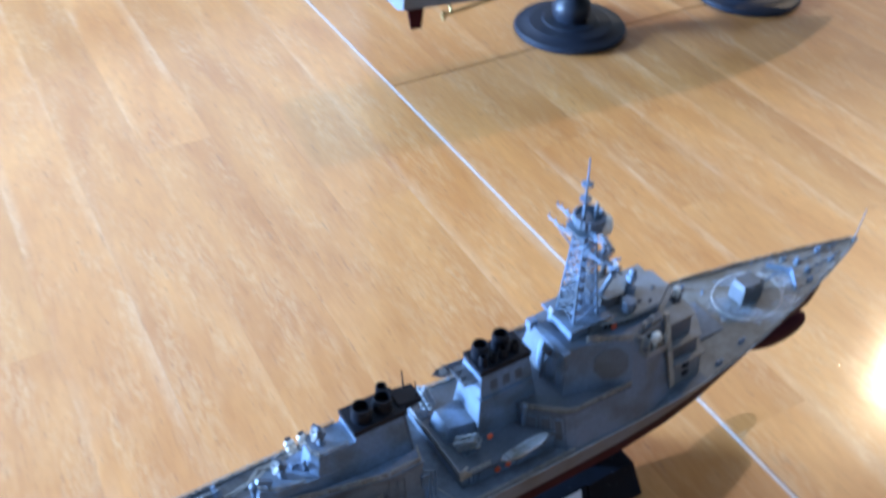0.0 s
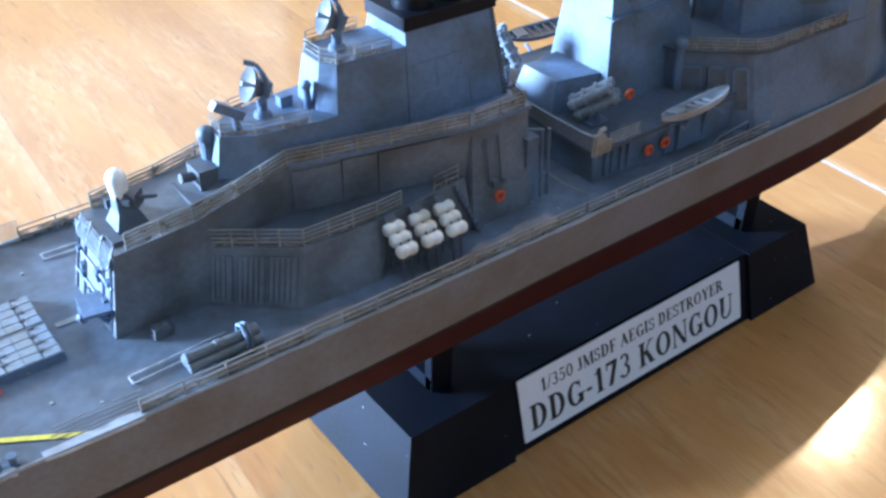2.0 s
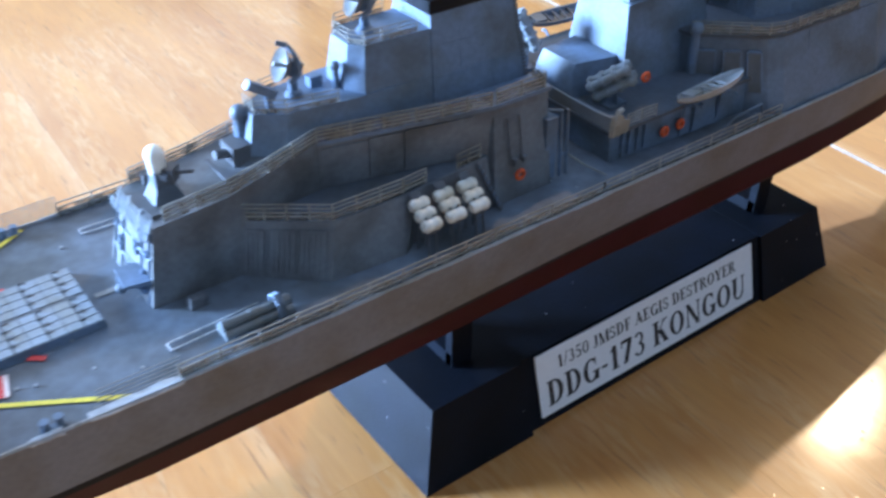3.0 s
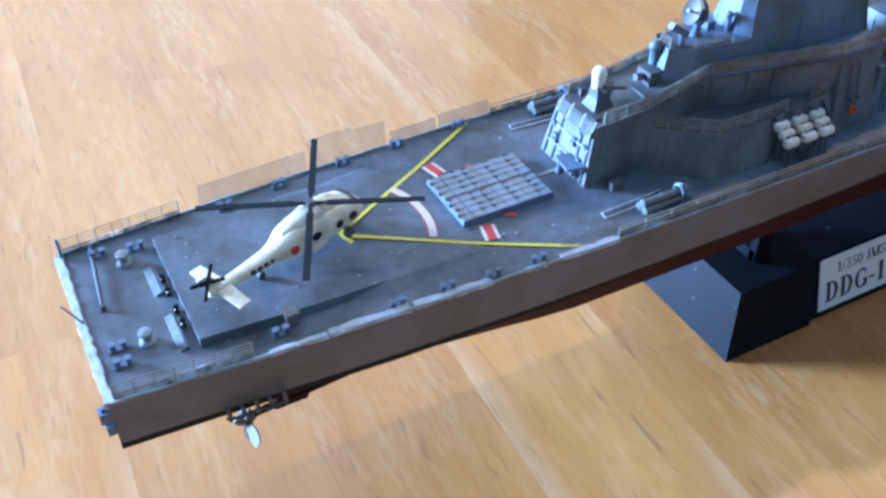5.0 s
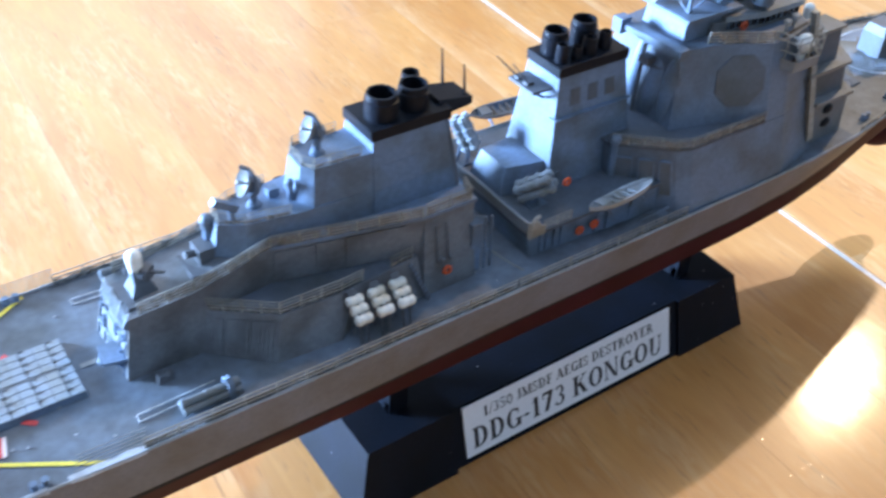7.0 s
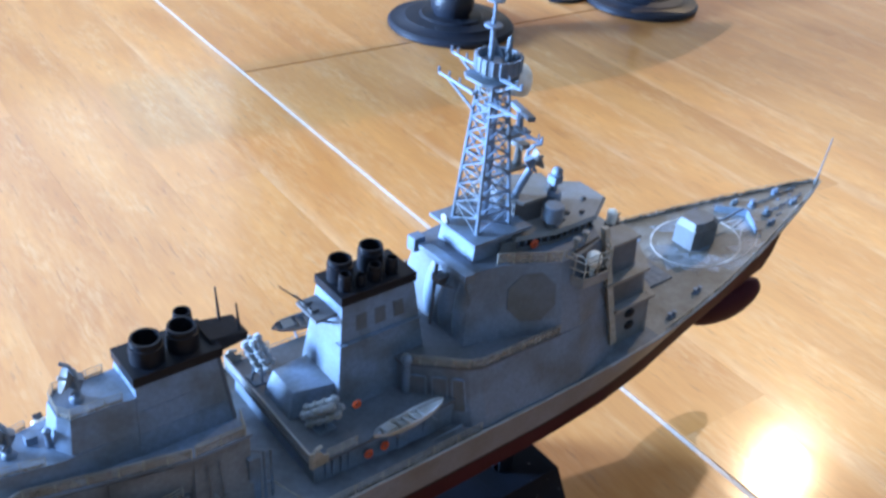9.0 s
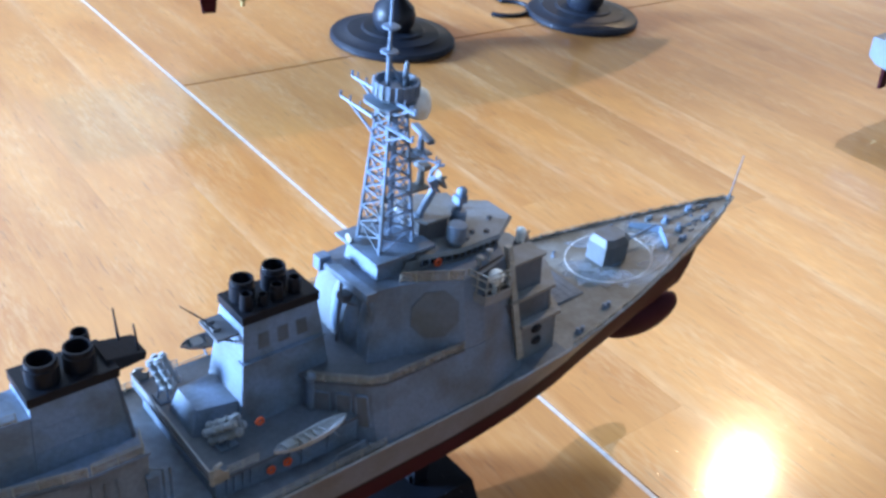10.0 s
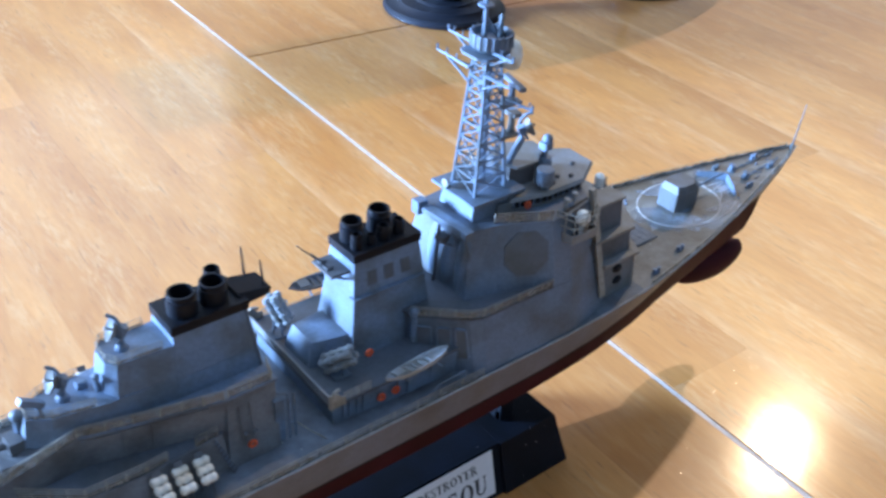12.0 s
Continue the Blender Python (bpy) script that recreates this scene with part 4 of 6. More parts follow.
# torpedo tubes and white ladders on deck
for s in (-1, 1):
    mount = part("torpedo_mount", B((lathe, (127.5, s * 23.9, 71.4), [(1.6, 0), (1.6, 1.2)], 12), (box, 126, 129, min(s * 22.6, s * 25.2), max(s * 22.6, s * 25.2), 72.4, 72.9)), GREY2, ship, "triple grey torpedo tube mount on deck")
    for dy, dz in ((0.2, 0), (-1.8, 0), (-0.8, 1.6)):
        y, z = s * (24.6 + dy), 73.1 + 0.85 * dz
        prof = [(121.6, 0.7), (121.7, 1.05), (122.6, 1.05), (122.7, 0.86), (126.8, 0.86), (127, 1.0), (128, 1.0), (128.2, 0.86), (133.0, 0.86), (133.2, 1.05), (134.6, 1.05), (134.7, 0.6)]
        bm = bmesh.new()
        loft(bm, [circle((q, y, z), r, 10, (0, 1, 0), (0, 0, 1)) for q, r in prof])
        part("torpedo_tube", bm, HOUSEDARK, mount)
    bm = bmesh.new()
    for x in (131.6, 132.4):
        chain(bm, [(x, s * 26.2, 72.0), (x, s * 26.0, 75.6), (x, s * 24.6, 76.8), (x, s * 22.8, 76.0), (x, s * 22.4, 72.0)], 0.35, 5)
    part("tube_bracket", bm, GREY2, mount, "arched grey bracket over the tubes")
    bm = bmesh.new()
    for dy in (0, 1.9):
        tube(bm, (113.5, s * (21.6 - dy), 72.0), (131, s * (20.8 - dy), 72.0), 0.16, n=4)
    tube(bm, (113.5, s * 21.6, 72.0), (113.5, s * 19.7, 72.0), 0.16, n=4)
    part("boat_boom", bm, LINE, ship)
bm = bmesh.new()
for k in range(6):
    tube(bm, (98 + 0.4 * k, -27.8 + 0.9 * k, 72.0), (112 + 0.4 * k, -28.0 + 0.9 * k, 72.0), 0.08, n=4)
part("folded_net", bm, RAIL, ship)

# ---- director block, aft funnel ----
bm = bmesh.new()
prism(bm, both([(140.4, -2.6), (146, -6.4), (160, -8.6), (180, -9.3)]), 90.5, both([(141.8, -2.0), (147, -5.2), (160, -7.2), (180, -7.8)]), 98.2)
soften(bm, 0.3)
low = part("director_block", bm, GREY2, ship, "stepped grey block below the aft funnel")
bm = bmesh.new()
prism(bm, both([(160.2, -3.4), (162.4, -7.0), (178, -7.9)]), 97.5, both([(161.6, -2.8), (163.6, -5.4), (178, -6.0)]), 106.8)
soften(bm, 0.3)
part("director_plinth", bm, GREY2, ship)
rail("block_rail", [(157, -6.6, 98.2), (147.2, -4.9, 98.2), (142.2, -1.8, 98.2), (142.2, 1.8, 98.2), (147.2, 4.9, 98.2), (157, 6.6, 98.2)], 2.6, 3, 0.09, 4, film=0.4)
rail("plinth_rail", [(175, -5.7, 106.8), (163.8, -5.1, 106.8), (162.0, -2.6, 106.8), (162.0, 2.6, 106.8), (163.8, 5.1, 106.8), (175, 5.7, 106.8)], 2.6, 3, 0.09, 4, film=0.4)


def funnel(x0, x1, y0, y1, zb, zt, xb0, xb1, yb0, yb1, pipes, cap_h):
    bm = bmesh.new()
    prism(bm, [(xb0, yb0), (xb1, yb0), (xb1, yb1), (xb0, yb1)], zb, [(x0, y0), (x1, y0), (x1, y1), (x0, y1)], zt)
    soften(bm, 0.9)
    fu = part("funnel", bm, GREY2, ship, "grey tapered funnel with a black cap")
    bm = bmesh.new()
    e = 0.55
    prism(bm, [(x0 - e, y0 - e), (x1 + e, y0 - e), (x1 + e, y1 + e), (x0 - e, y1 + e)], zt - 1.0, None, zt + cap_h)
    soften(bm, 0.7)
    cap = part("funnel_cap", bm, BLACK, fu, "matt black funnel cap")
    for x, y, z, r in pipes:
        bm = bmesh.new()
        funnel_pipe(bm, x, y, zt, z, r)
        part("exhaust_pipe", bm, BLACK, cap, "black open exhaust pipe")
    return fu


af = funnel(178.2, 198.4, -5.4, 6.2, 91.0, 110.4, 176.5, 200.4, -9.4, 9.4,
            [(183.2, -0.8, 118.0, 3.9), (191.8, -0.6, 117.8, 3.7), (194.2, 4.4, 117.6, 2.3)], 1.6)
bm = bmesh.new()
prism(bm, [(198.6, -4.4), (206.5, -3.4), (206.5, 5.2), (198.6, 5.6)], 109.6, [(197, -3.4), (207, -3.0), (207, 5.0), (197, 4.6)], [113.2, 111.2, 111.2, 113.2])
part("yard_platform", bm, ROTOR, af, "dark aerial platform")
for x, y, t in ((203.2, 4.0, 121.5), (205.6, -1.6, 119.4)):
    part("whip_aerial", B((tube, (x, y, 111), (x - 0.7, y, t), 0.42, 0.2, 6)), ROTOR, af, "thin dark whip aerial")
AF = [(176.5, -9.4, 91.0), (200.4, -9.4, 91.0), (198.4, -5.4, 110.4), (178.2, -5.4, 110.4)]
for u0, u1, v0, v1 in ((0.05, 0.95, 0.33, 0.345), (0.02, 0.6, 0.62, 0.632), (0.3, 0.31, 0.35, 0.62), (0.62, 0.63, 0.05, 0.33), (0.3, 0.34, 0.7, 0.74), (0.55, 0.58, 0.5, 0.53), (0.2, 0.24, 0.2, 0.23), (0.8, 0.83, 0.42, 0.45), (0.45, 0.5, 0.12, 0.15)):
    part("funnel_seam", B((plate, AF, u0, u1, v0, v1, 0.12)), GREY2, af)
part("funnel_ladder", B(*[(plate, AF, 0.955, 0.995, 0.04 * k, 0.04 * k + 0.012, 0.35) for k in range(1, 24)]), DARK, af)


# dish directors
def director(x, y, z, tall, turn, lean=0.0):
    d = part("fire_director", B((lathe, (x + lean, y, z), [(1.7, 0), (1.5, 1.0), (1.1, 1.4)], 12), (tube, (x + lean, y, z), (x, y, z + tall), 1.1 if lean else 0.9, None, 12)), GREY2, ship, "grey dish director on a pedestal")
    m = Matrix.Translation((x, y, z + tall + 2.4)) @ Matrix.Rotation(radians(turn), 4, "Z") @ Matrix.Rotation(radians(-24), 4, "Y")
    bm = bmesh.new()

    def dish(b):
        loft(b, [circle((q, 0, 0), r, 18, (0, 1, 0), (0, 0, 1)) for q, r in ((0.4, 0.4), (0.9, 1.6), (1.7, 2.7), (2.4, 3.2), (2.5, 3.15), (1.9, 2.6), (1.2, 1.5), (0.8, 0.2))])
        tube(b, (0.8, 0, 0), (3.6, 0, 0), 0.3, 0.5, 6)
    turned(bm, dish, m)
    part("dish", bm, ROOFG, d, "pale round dish")
    bm = bmesh.new()
    turned(bm, lambda b: box(b, -1.6, 0.6, -1.2, 1.2, -1.4, 1.4), m)
    part("dish_box", bm, GREY2, d)
    for line in ([(0.0, 1.6, -2.6), (-0.6, 2.4, 0), (0.8, 2.0, 2.6), (2.6, 0.8, 4.0), (4.4, 0, 3.8)], [(0.0, -1.6, -2.6), (-0.6, -2.2, 0), (0.6, -2.0, 1.2)]):
        bm = bmesh.new()
        turned(bm, lambda b: chain(b, line, 0.5, 6), m)
        part("dish_arm", bm, GREY2, d)


director(151.6, 0.4, 98.0, 3.4, 172)
director(167.2, 0.0, 106.6, 3.4, 165)
# small fittings on the aft roofs
bm = B((tube, (159.5, -1.5, 98), (159.5, -1.5, 102.6), 0.7), (ball, (159.5, -1.5, 102.6), 1.0), (box, 155.5, 158, 1, 3, 98, 100.2))
part("sight", bm, GREY2, low)
bm = B((tube, (145.5, -2, 98), (145, -2, 101.6), 0.8, 0.6, 8), (ball, (141, 1.6, 97.4), 1.7), (tube, (141, 1.6, 90.8), (141, 1.6, 97.4), 1.3))
turned(bm, lambda b: box(b, -4.6, 1.6, -0.85, 0.85, -0.8, 0.8), Matrix.Translation((145.2, -2.0, 101.8)) @ Matrix.Rotation(radians(34), 4, "Y"))
part("light_mount", bm, GREY2, low)
bm = B((prism, [(134, -5), (141, -5), (141, 3.5), (134, 3.5)], 88.4, None, 89.2), (box, 137, 140.6, -2.5, 2.4, 89.2, 93.0), (tube, (137.2, 0, 91.2), (134.6, 0, 91.6), 0.9))
part("sensor_box", bm, DARK, low)

# ---- forward deckhouse, 01 level ----
bm = bmesh.new()
prism(bm, both([(214.6, -21.0), (250, -22.6), (262, -22.6), (262, -10)]), 71.2, both([(214.6, -20.2), (250, -21.6), (262, -21.6), (262, -10)]), 80.0)
soften(bm, 0.3)
house1 = part("forward_house", bm, GREY2, ship, "grey lower deckhouse between the funnels")
bm = bmesh.new()
prism(bm, both([(212.6, -22.2), (216.5, -22.6), (262, -22.4)]), 79.4, None, 80.3)
part("house_deck", bm, WALKDECK, ship)
# after edge: a straight worn bulwark from side to side, its ends turned forward
bm = bmesh.new()
loft(bm, [[(x - 0.2, y, 79.2), (x - 0.7, y, 79.4 + h), (x - 0.2, y, 79.4 + h), (x + 0.3, y, 79.2)] for x, y, h in ((213.0, -22.3, 4.6), (213.2, -18, 4.1), (213.3, -9, 3.9), (213.4, 0, 4.0), (213.3, 9, 3.9), (213.2, 18, 4.1), (213.0, 22.3, 4.6))])
part("bulwark", bm, ROOFG, ship, "worn grey bulwark along the after deck edge")
for s in (-1, 1):
    bm = bmesh.new()
    loft(bm, [[(x, s * (y - 0.3), 79.3), (x, s * y, 79.3), (x, s * (y + 0.1), 79.4 + h), (x, s * (y - 0.3), 79.4 + h)] for x, y, h in ((212.4, 22.2, 4.8), (213.6, 22.7, 5.0), (215.2, 22.7, 4.7), (216.0, 22.6, 3.2), (217.6, 22.6, 2.8))])
    soften(bm, 0.1)
    part("bulwark", bm, TAN, ship, "worn tan bulwark end")
    part("corner_post", B((chain, [(213.0, s * 22.5, 79.4), (213.2, s * 22.5, 83.2), (214.0, s * 22.3, 84.8), (216.0, s * 21.6, 84.6)], 0.5, 6)), TAN, ship)
    rail("platform_rail", [(217.4, s * 22.2, 80.2), (226, s * 22.3, 80.2)], 3.0, 4, 0.12, 4)
    bm = bmesh.new()
    for x in (217.5, 219.5, 222, 224.2):
        box(bm, x, x + 0.5, min(s * 20.4, s * 21.6), max(s * 20.4, s * 21.6), 72.5, 79)
    box(bm, 239, 242, min(s * 20.4, s * 22.6), max(s * 20.4, s * 22.6), 72, 78.2)
    part("house_rib", bm, GREY2, house1)
    lifebuoy(229.8, s * 22.4, 75.2)
    lifebuoy(234.6, s * 22.6, 75.6)
# aft house on the 01 deck
bm = bmesh.new()
prism(bm, [(216.2, -5.6), (231, -8.8), (231, 9.2), (216.2, 7.6)], 80.0, [(218.5, -4.0), (231, -6.8), (231, 7.6), (218.5, 6.4)], 87.4)
soften(bm, 0.3)
sh = part("small_house", bm, GREY2, ship, "small grey house behind the forward funnel")
bm = bmesh.new()
for y in (-1.4, 0.4, 4.2):
    loft(bm, [[(216.7, y, 81), (216.7, y + 0.35, 81), (218.7, y + 0.35, 86.2), (218.7, y, 86.2)], [(217.6, y, 81), (217.6, y + 0.35, 81), (219.6, y + 0.35, 86.2), (219.6, y, 86.2)]])
part("house_slot", bm, DARK, sh)
# forward funnel
ff = funnel(232.2, 254.2, -4.6, 7.2, 80.0, 110.9, 228.4, 257.4, -9.8, 9.8,
            [(236.2, 3.0, 118.6, 3.4), (245.8, 3.4, 119.2, 3.5), (234.6, -1.9, 117.2, 1.7), (239.2, -2.2, 115.6, 1.4), (243.6, -1.9, 117.0, 1.9), (249.2, -1.4, 117.0, 1.7)], 1.6)
bm = bmesh.new()
FF = [(228.4, -9.8, 80.0), (257.4, -9.8, 80.0), (254.2, -4.6, 110.9), (232.2, -4.6, 110.9)]
for u0 in (0.19, 0.435, 0.68):
    vent = part("vent_panel", B((plate, FF, u0, u0 + 0.135, 0.70, 0.84, 0.12)), PANELG, ff, "square dark grey vent panel")
    part("vent_slat", B(*[(plate, FF, u0 + 0.01, u0 + 0.125, 0.712 + 0.025 * k, 0.722 + 0.025 * k, 0.24) for k in range(5)]), PANELG, vent)
bm = bmesh.new()
box(bm, 230.2, 255.6, -7.75, -5, 99.2, 99.45)
box(bm, 231, 232.5, -9.3, -7.5, 84, 84.8)
part("funnel_seam", bm, GREY2, ff)
bm = bmesh.new()
prism(bm, [(225.5, -3.2), (232, -3.2), (232, 6.6), (225.5, 6.6)], 106.0, None, 106.8)
rng = random.Random(3)
for p, q in (((226, -2, 106.4), (231, -1, 103)), ((226, 5, 106.4), (231, 4, 103))):
    tube(bm, p, q, 0.4, n=5)
part("aerial_platform", bm, DARK, ff)
for y, x2, z2 in ((4.6, 219.8, 114.6), (1.0, 222.2, 113.4)):
    part("whip_aerial", B((tube, (227.5, y, 106.5), (x2, y + 0.5, z2), 0.35, 0.14, 6), (box, 226.2, 228.4, y - 0.9, y + 0.9, 106.5, 107.6)), DARK, ff)
lifebuoy(231.8, -13.3, 84.2)


# missile canisters on their racks
def canisters(x, y, z, turn, tilt, size):
    m = Matrix.Translation((x, y, z)) @ Matrix.Rotation(radians(turn), 4, "Z") @ Matrix.Rotation(radians(tilt), 4, "Y") @ Matrix.Scale(size, 4)
    lau = part("missile_launcher", B((box, x - 2.6, x + 2.6, y - 2.6, y + 2.6, 80.0, 80.9)), GREY2, ship, "angled rack of four grey missile canisters")
    for dx, dy in ((-2, 0), (2, 0), (0, -2), (0, 2)):
        part("rack_leg", B((tube, (x + dx, y + dy, 80.2), (x + dx * 0.6, y + dy * 0.6, z - 2), 0.35, None, 5)), GREY2, lau)
    for q in (-3.6, 2.6):
        for y0, y1, z0, z1 in ((-2.9, 2.9, -3.2, -2.9),):
            bm = bmesh.new()
            turned(bm, lambda b: box(b, q - 0.3, q + 0.3, y0, y1, z0, z1), m)
            part("frame_bar", bm, GREY2, lau)
    for cy in (-1.72, 1.72):
        for cz in (-1.72, 1.72):
            bm = bmesh.new()

            def can(b):
                prof = [(-6.6, 0.6), (-6.5, 1.12), (-5.9, 1.15), (-5.8, 1.58), (-5.0, 1.58), (-4.9, 1.12), (-2.6, 1.12), (-2.5, 1.58), (-1.7, 1.58), (-1.6, 1.12), (1.0, 1.12), (1.1, 1.58), (1.9, 1.58), (2.0, 1.12), (4.4, 1.12), (4.5, 1.58), (5.3, 1.58), (5.4, 1.15), (6.2, 1.15), (6.3, 0.7)]
                loft(b, [circle((q, cy, cz), r, 12, (0, 1, 0), (0, 0, 1)) for q, r in prof])
            turned(bm, can, m)
            part("canister", bm, PALE2, lau, "ringed pale grey missile canister")


canisters(222.2, -12.2, 85.6, -47, -33, 0.8)
canisters(217.6, 12.6, 89.4, 128, -62, 0.76)

# ship's boats with their davits
L = 11.6
rings = []
for i in range(13):
    t = -1 + 2 * i / 12
    w = 2.7 * (1 - abs(t) ** 2.6) ** 0.6 + 0.05
    d = 2.4 * (1 - 0.55 * abs(t) ** 3)
    zt = 0.7 * t * t
    sec = [(-w, zt), (-w * 0.86, zt - d * 0.6), (0, zt - d), (w * 0.86, zt - d * 0.6), (w, zt), (w * 0.82, zt), (w * 0.66, zt - d * 0.45), (0, zt - d * 0.62), (-w * 0.66, zt - d * 0.45), (-w * 0.82, zt)]
    rings.append([(L * t, p, q) for p, q in sec])
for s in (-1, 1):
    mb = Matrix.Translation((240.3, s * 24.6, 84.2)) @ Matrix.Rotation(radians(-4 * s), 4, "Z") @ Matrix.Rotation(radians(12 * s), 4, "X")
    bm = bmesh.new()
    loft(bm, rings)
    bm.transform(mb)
    # port boat, locker and thwarts: the shade they lie in is put into darker greys
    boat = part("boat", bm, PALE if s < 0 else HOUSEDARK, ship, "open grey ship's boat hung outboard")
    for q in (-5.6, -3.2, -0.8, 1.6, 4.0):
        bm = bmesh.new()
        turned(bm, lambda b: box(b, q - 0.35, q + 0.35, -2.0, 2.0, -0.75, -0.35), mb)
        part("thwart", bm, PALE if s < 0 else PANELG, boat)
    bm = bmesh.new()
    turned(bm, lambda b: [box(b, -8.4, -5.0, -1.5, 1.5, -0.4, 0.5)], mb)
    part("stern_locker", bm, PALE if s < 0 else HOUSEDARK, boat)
    for x in (235.5, 247.5):
        part("davit", B((chain, [(x, s * 22, 72), (x, s * 22.4, 79.5), (x + 0.2, s * 24.5, 81), (x + 1.0, s * 26.2, 80.2)], 0.36, 6)), GREY2, ship)
    part("davit_rail", B((chain, [(243, s * 27.4, 72), (246.5, s * 27.6, 75.4), (256, s * 27.8, 76.2), (258, s * 27.8, 72)], 0.28, 5)), GREY2, ship)

# ---- forward superstructure: flush sides ----
bm = bmesh.new()
base = both([(247.2, -12.0), (260.6, -27.2), (264, -29.2), (300, -29.4), (318.6, -25.2), (319, -10)])
top = both([(247.6, -11.2), (260.6, -22.4), (264.4, -24.2), (300, -24.9), (314.6, -20.6), (315, -10)])
prism(bm, base, 71.2, top, 89.4)
soften(bm, 0.3)
block = part("bridge_block", bm, BLOCKG, ship, "tall grey superstructure block flush with the hull")
# the bulkhead below the walkway corner, with doors
BK = [(247.2, -12.0, 71.2), (260.6, -27.2, 71.2), (260.6, -22.4, 89.4), (247.6, -11.2, 89.4)]
for u0, u1, v0, v1 in ((0.12, 0.34, 0.12, 0.8), (0.46, 0.66, 0.12, 0.8), (0.76, 0.92, 0.3, 0.8)):
    part("bulkhead_door", B((plate, BK, u0, u1, v0, v1, 0.25)), PANELG, block)
    part("door_rim", B((plate, BK, u0 - 0.02, u0, v0, v1, 0.4), (plate, BK, u1, u1 + 0.02, v0, v1, 0.4), (plate, BK, u0, u1, v1, v1 + 0.02, 0.4)), GREY2, block)
SW = [(264, -29.2, 71.2), (300, -29.4, 71.2), (300, -24.9, 89.4), (264.4, -24.2, 89.4)]
for u0, u1, v0, v1 in ((0.25, 0.255, 0.0, 0.95), (0.6, 0.605, 0.0, 0.95), (0.05, 0.95, 0.5, 0.506), (0.35, 0.37, 0.6, 0.65), (0.7, 0.72, 0.25, 0.3), (0.15, 0.17, 0.3, 0.34)):
    part("plate_seam", B((plate, SW, u0, u1, v0, v1, 0.08)), BLOCKG, block)
part("bridge_deck", B((prism, both([(246.8, -11.6), (260.4, -23.0), (264.4, -24.5), (292.4, -24.9), (292.4, -8)]), 89.3, None, 90.0)), WALKDECK, ship)
for s in (-1, 1):
    rail("bridge_deck_rail", [(247.2, s * 11.6, 89.9), (260.6, s * 22.9, 89.9), (264.6, s * 24.2, 89.9), (292, s * 24.6, 89.9)], 3.0, 4, 0.11, 4.5, film=0.7)
    part("vent_pipe", B((tube, (248.2, s * 12.4, 80.2), (248.0, s * 12.2, 91.0), 1.1, 1.1, 10), (ball, (248.0, s * 12.2, 91.2), 1.7)), GREY2, ship)

# angled radar house
bm = bmesh.new()
base = both([(264.8, -15.2), (275.4, -17.6), (292.6, -24.7), (300, -24.9), (314.5, -20.8), (318, -11)])
top = both([(267.0, -11.4), (277.0, -12.8), (293.0, -20.0), (300, -20.0), (311.2, -17.4), (315, -10)])
prism(bm, base, 89.6, top, 111.0)
soften(bm, 0.3)
radar = part("radar_house", bm, BLOCKG, ship, "angled grey radar house with flat octagonal panels")
for s in (-1, 1):
    a, b, c, d = [Vector(p) for p in ((275.4, -17.6, 89.6), (292.6, -24.7, 89.6), (293.0, -20.0, 111), (277.0, -12.8, 111))]
    nn = (b - a).cross(d - a).normalized()
    if nn.y > 0:
        nn = -nn
    cen = (a + b + c + d) / 4 + Vector((0.2, 0, 1.2))
    u = (b - a).normalized()
    v = nn.cross(u).normalized()
    bm = bmesh.new()
    oct_pts = [cen + 7.6 * (math.cos(radians(22.5 + 45 * i)) * u + math.sin(radians(22.5 + 45 * i)) * v) for i in range(8)]
    inn = [cen + 6.6 * (math.cos(radians(22.5 + 45 * i)) * u + math.sin(radians(22.5 + 45 * i)) * v) for i in range(8)]
    loft(bm, [[tuple(p - nn * 0.2) for p in oct_pts], [tuple(p + nn * 0.14) for p in oct_pts], [tuple(p + nn * 0.2) for p in inn]])
    if s > 0:
        bm.transform(Matrix.Scale(-1, 4, (0, 1, 0)))
    part("radar_panel", bm, PANELG, radar, "flat octagonal radar panel")
# after face: a beam across its top, a post and rounded trunks
bm = bmesh.new()
prism(bm, [(263.4, -14.6), (266.6, -14.6), (266.6, 9.4), (263.4, 9.4)], 110.6, None, [113.4, 113.4, 112.0, 112.0])
soften(bm, 0.9)
box(bm, 262.4, 266, 6.4, 9.6, 109.4, 113.6)
tube(bm, (264.0, -13.6, 110.8), (266.6, -13.0, 104.5), 0.45, n=6)
part("after_beam", bm, GREY2, radar, "thick grey beam across the after face")
bm = bmesh.new()
tube(bm, (263.6, -1.6, 90), (264.2, -1.8, 110.8), 0.55, n=6)
box(bm, 263.4, 266.8, -4.4, -0.8, 104.6, 106.6)
tube(bm, (263.4, -3.0, 104.6), (266.4, -7.2, 104.4), 0.3, n=5)
part("after_post", bm, DARK, radar)
for y, r, z1 in ((2.2, 2.3, 109), (-5.2, 2.8, 107.0), (-10.6, 2.2, 109.5)):
    bm = bmesh.new()
    rings = []
    for k in range(9):
        f = k / 8
        z = 91.0 + (z1 - 91.0) * f
        w = r * (0.72 + 0.5 * math.sin(math.pi * min(1, f * 1.05)) ** 0.8) * (1 if k < 8 else 0.6)
        cx = 266.0 + 1.6 * f
        rings.append([(cx + 0.75 * w * math.cos(q), y + w * math.sin(q), z) for q in [2 * math.pi * i / 14 for i in range(14)]])
    loft(bm, rings)
    part("trunk", bm, GREY2, radar, "rounded vertical trunk on the after face")

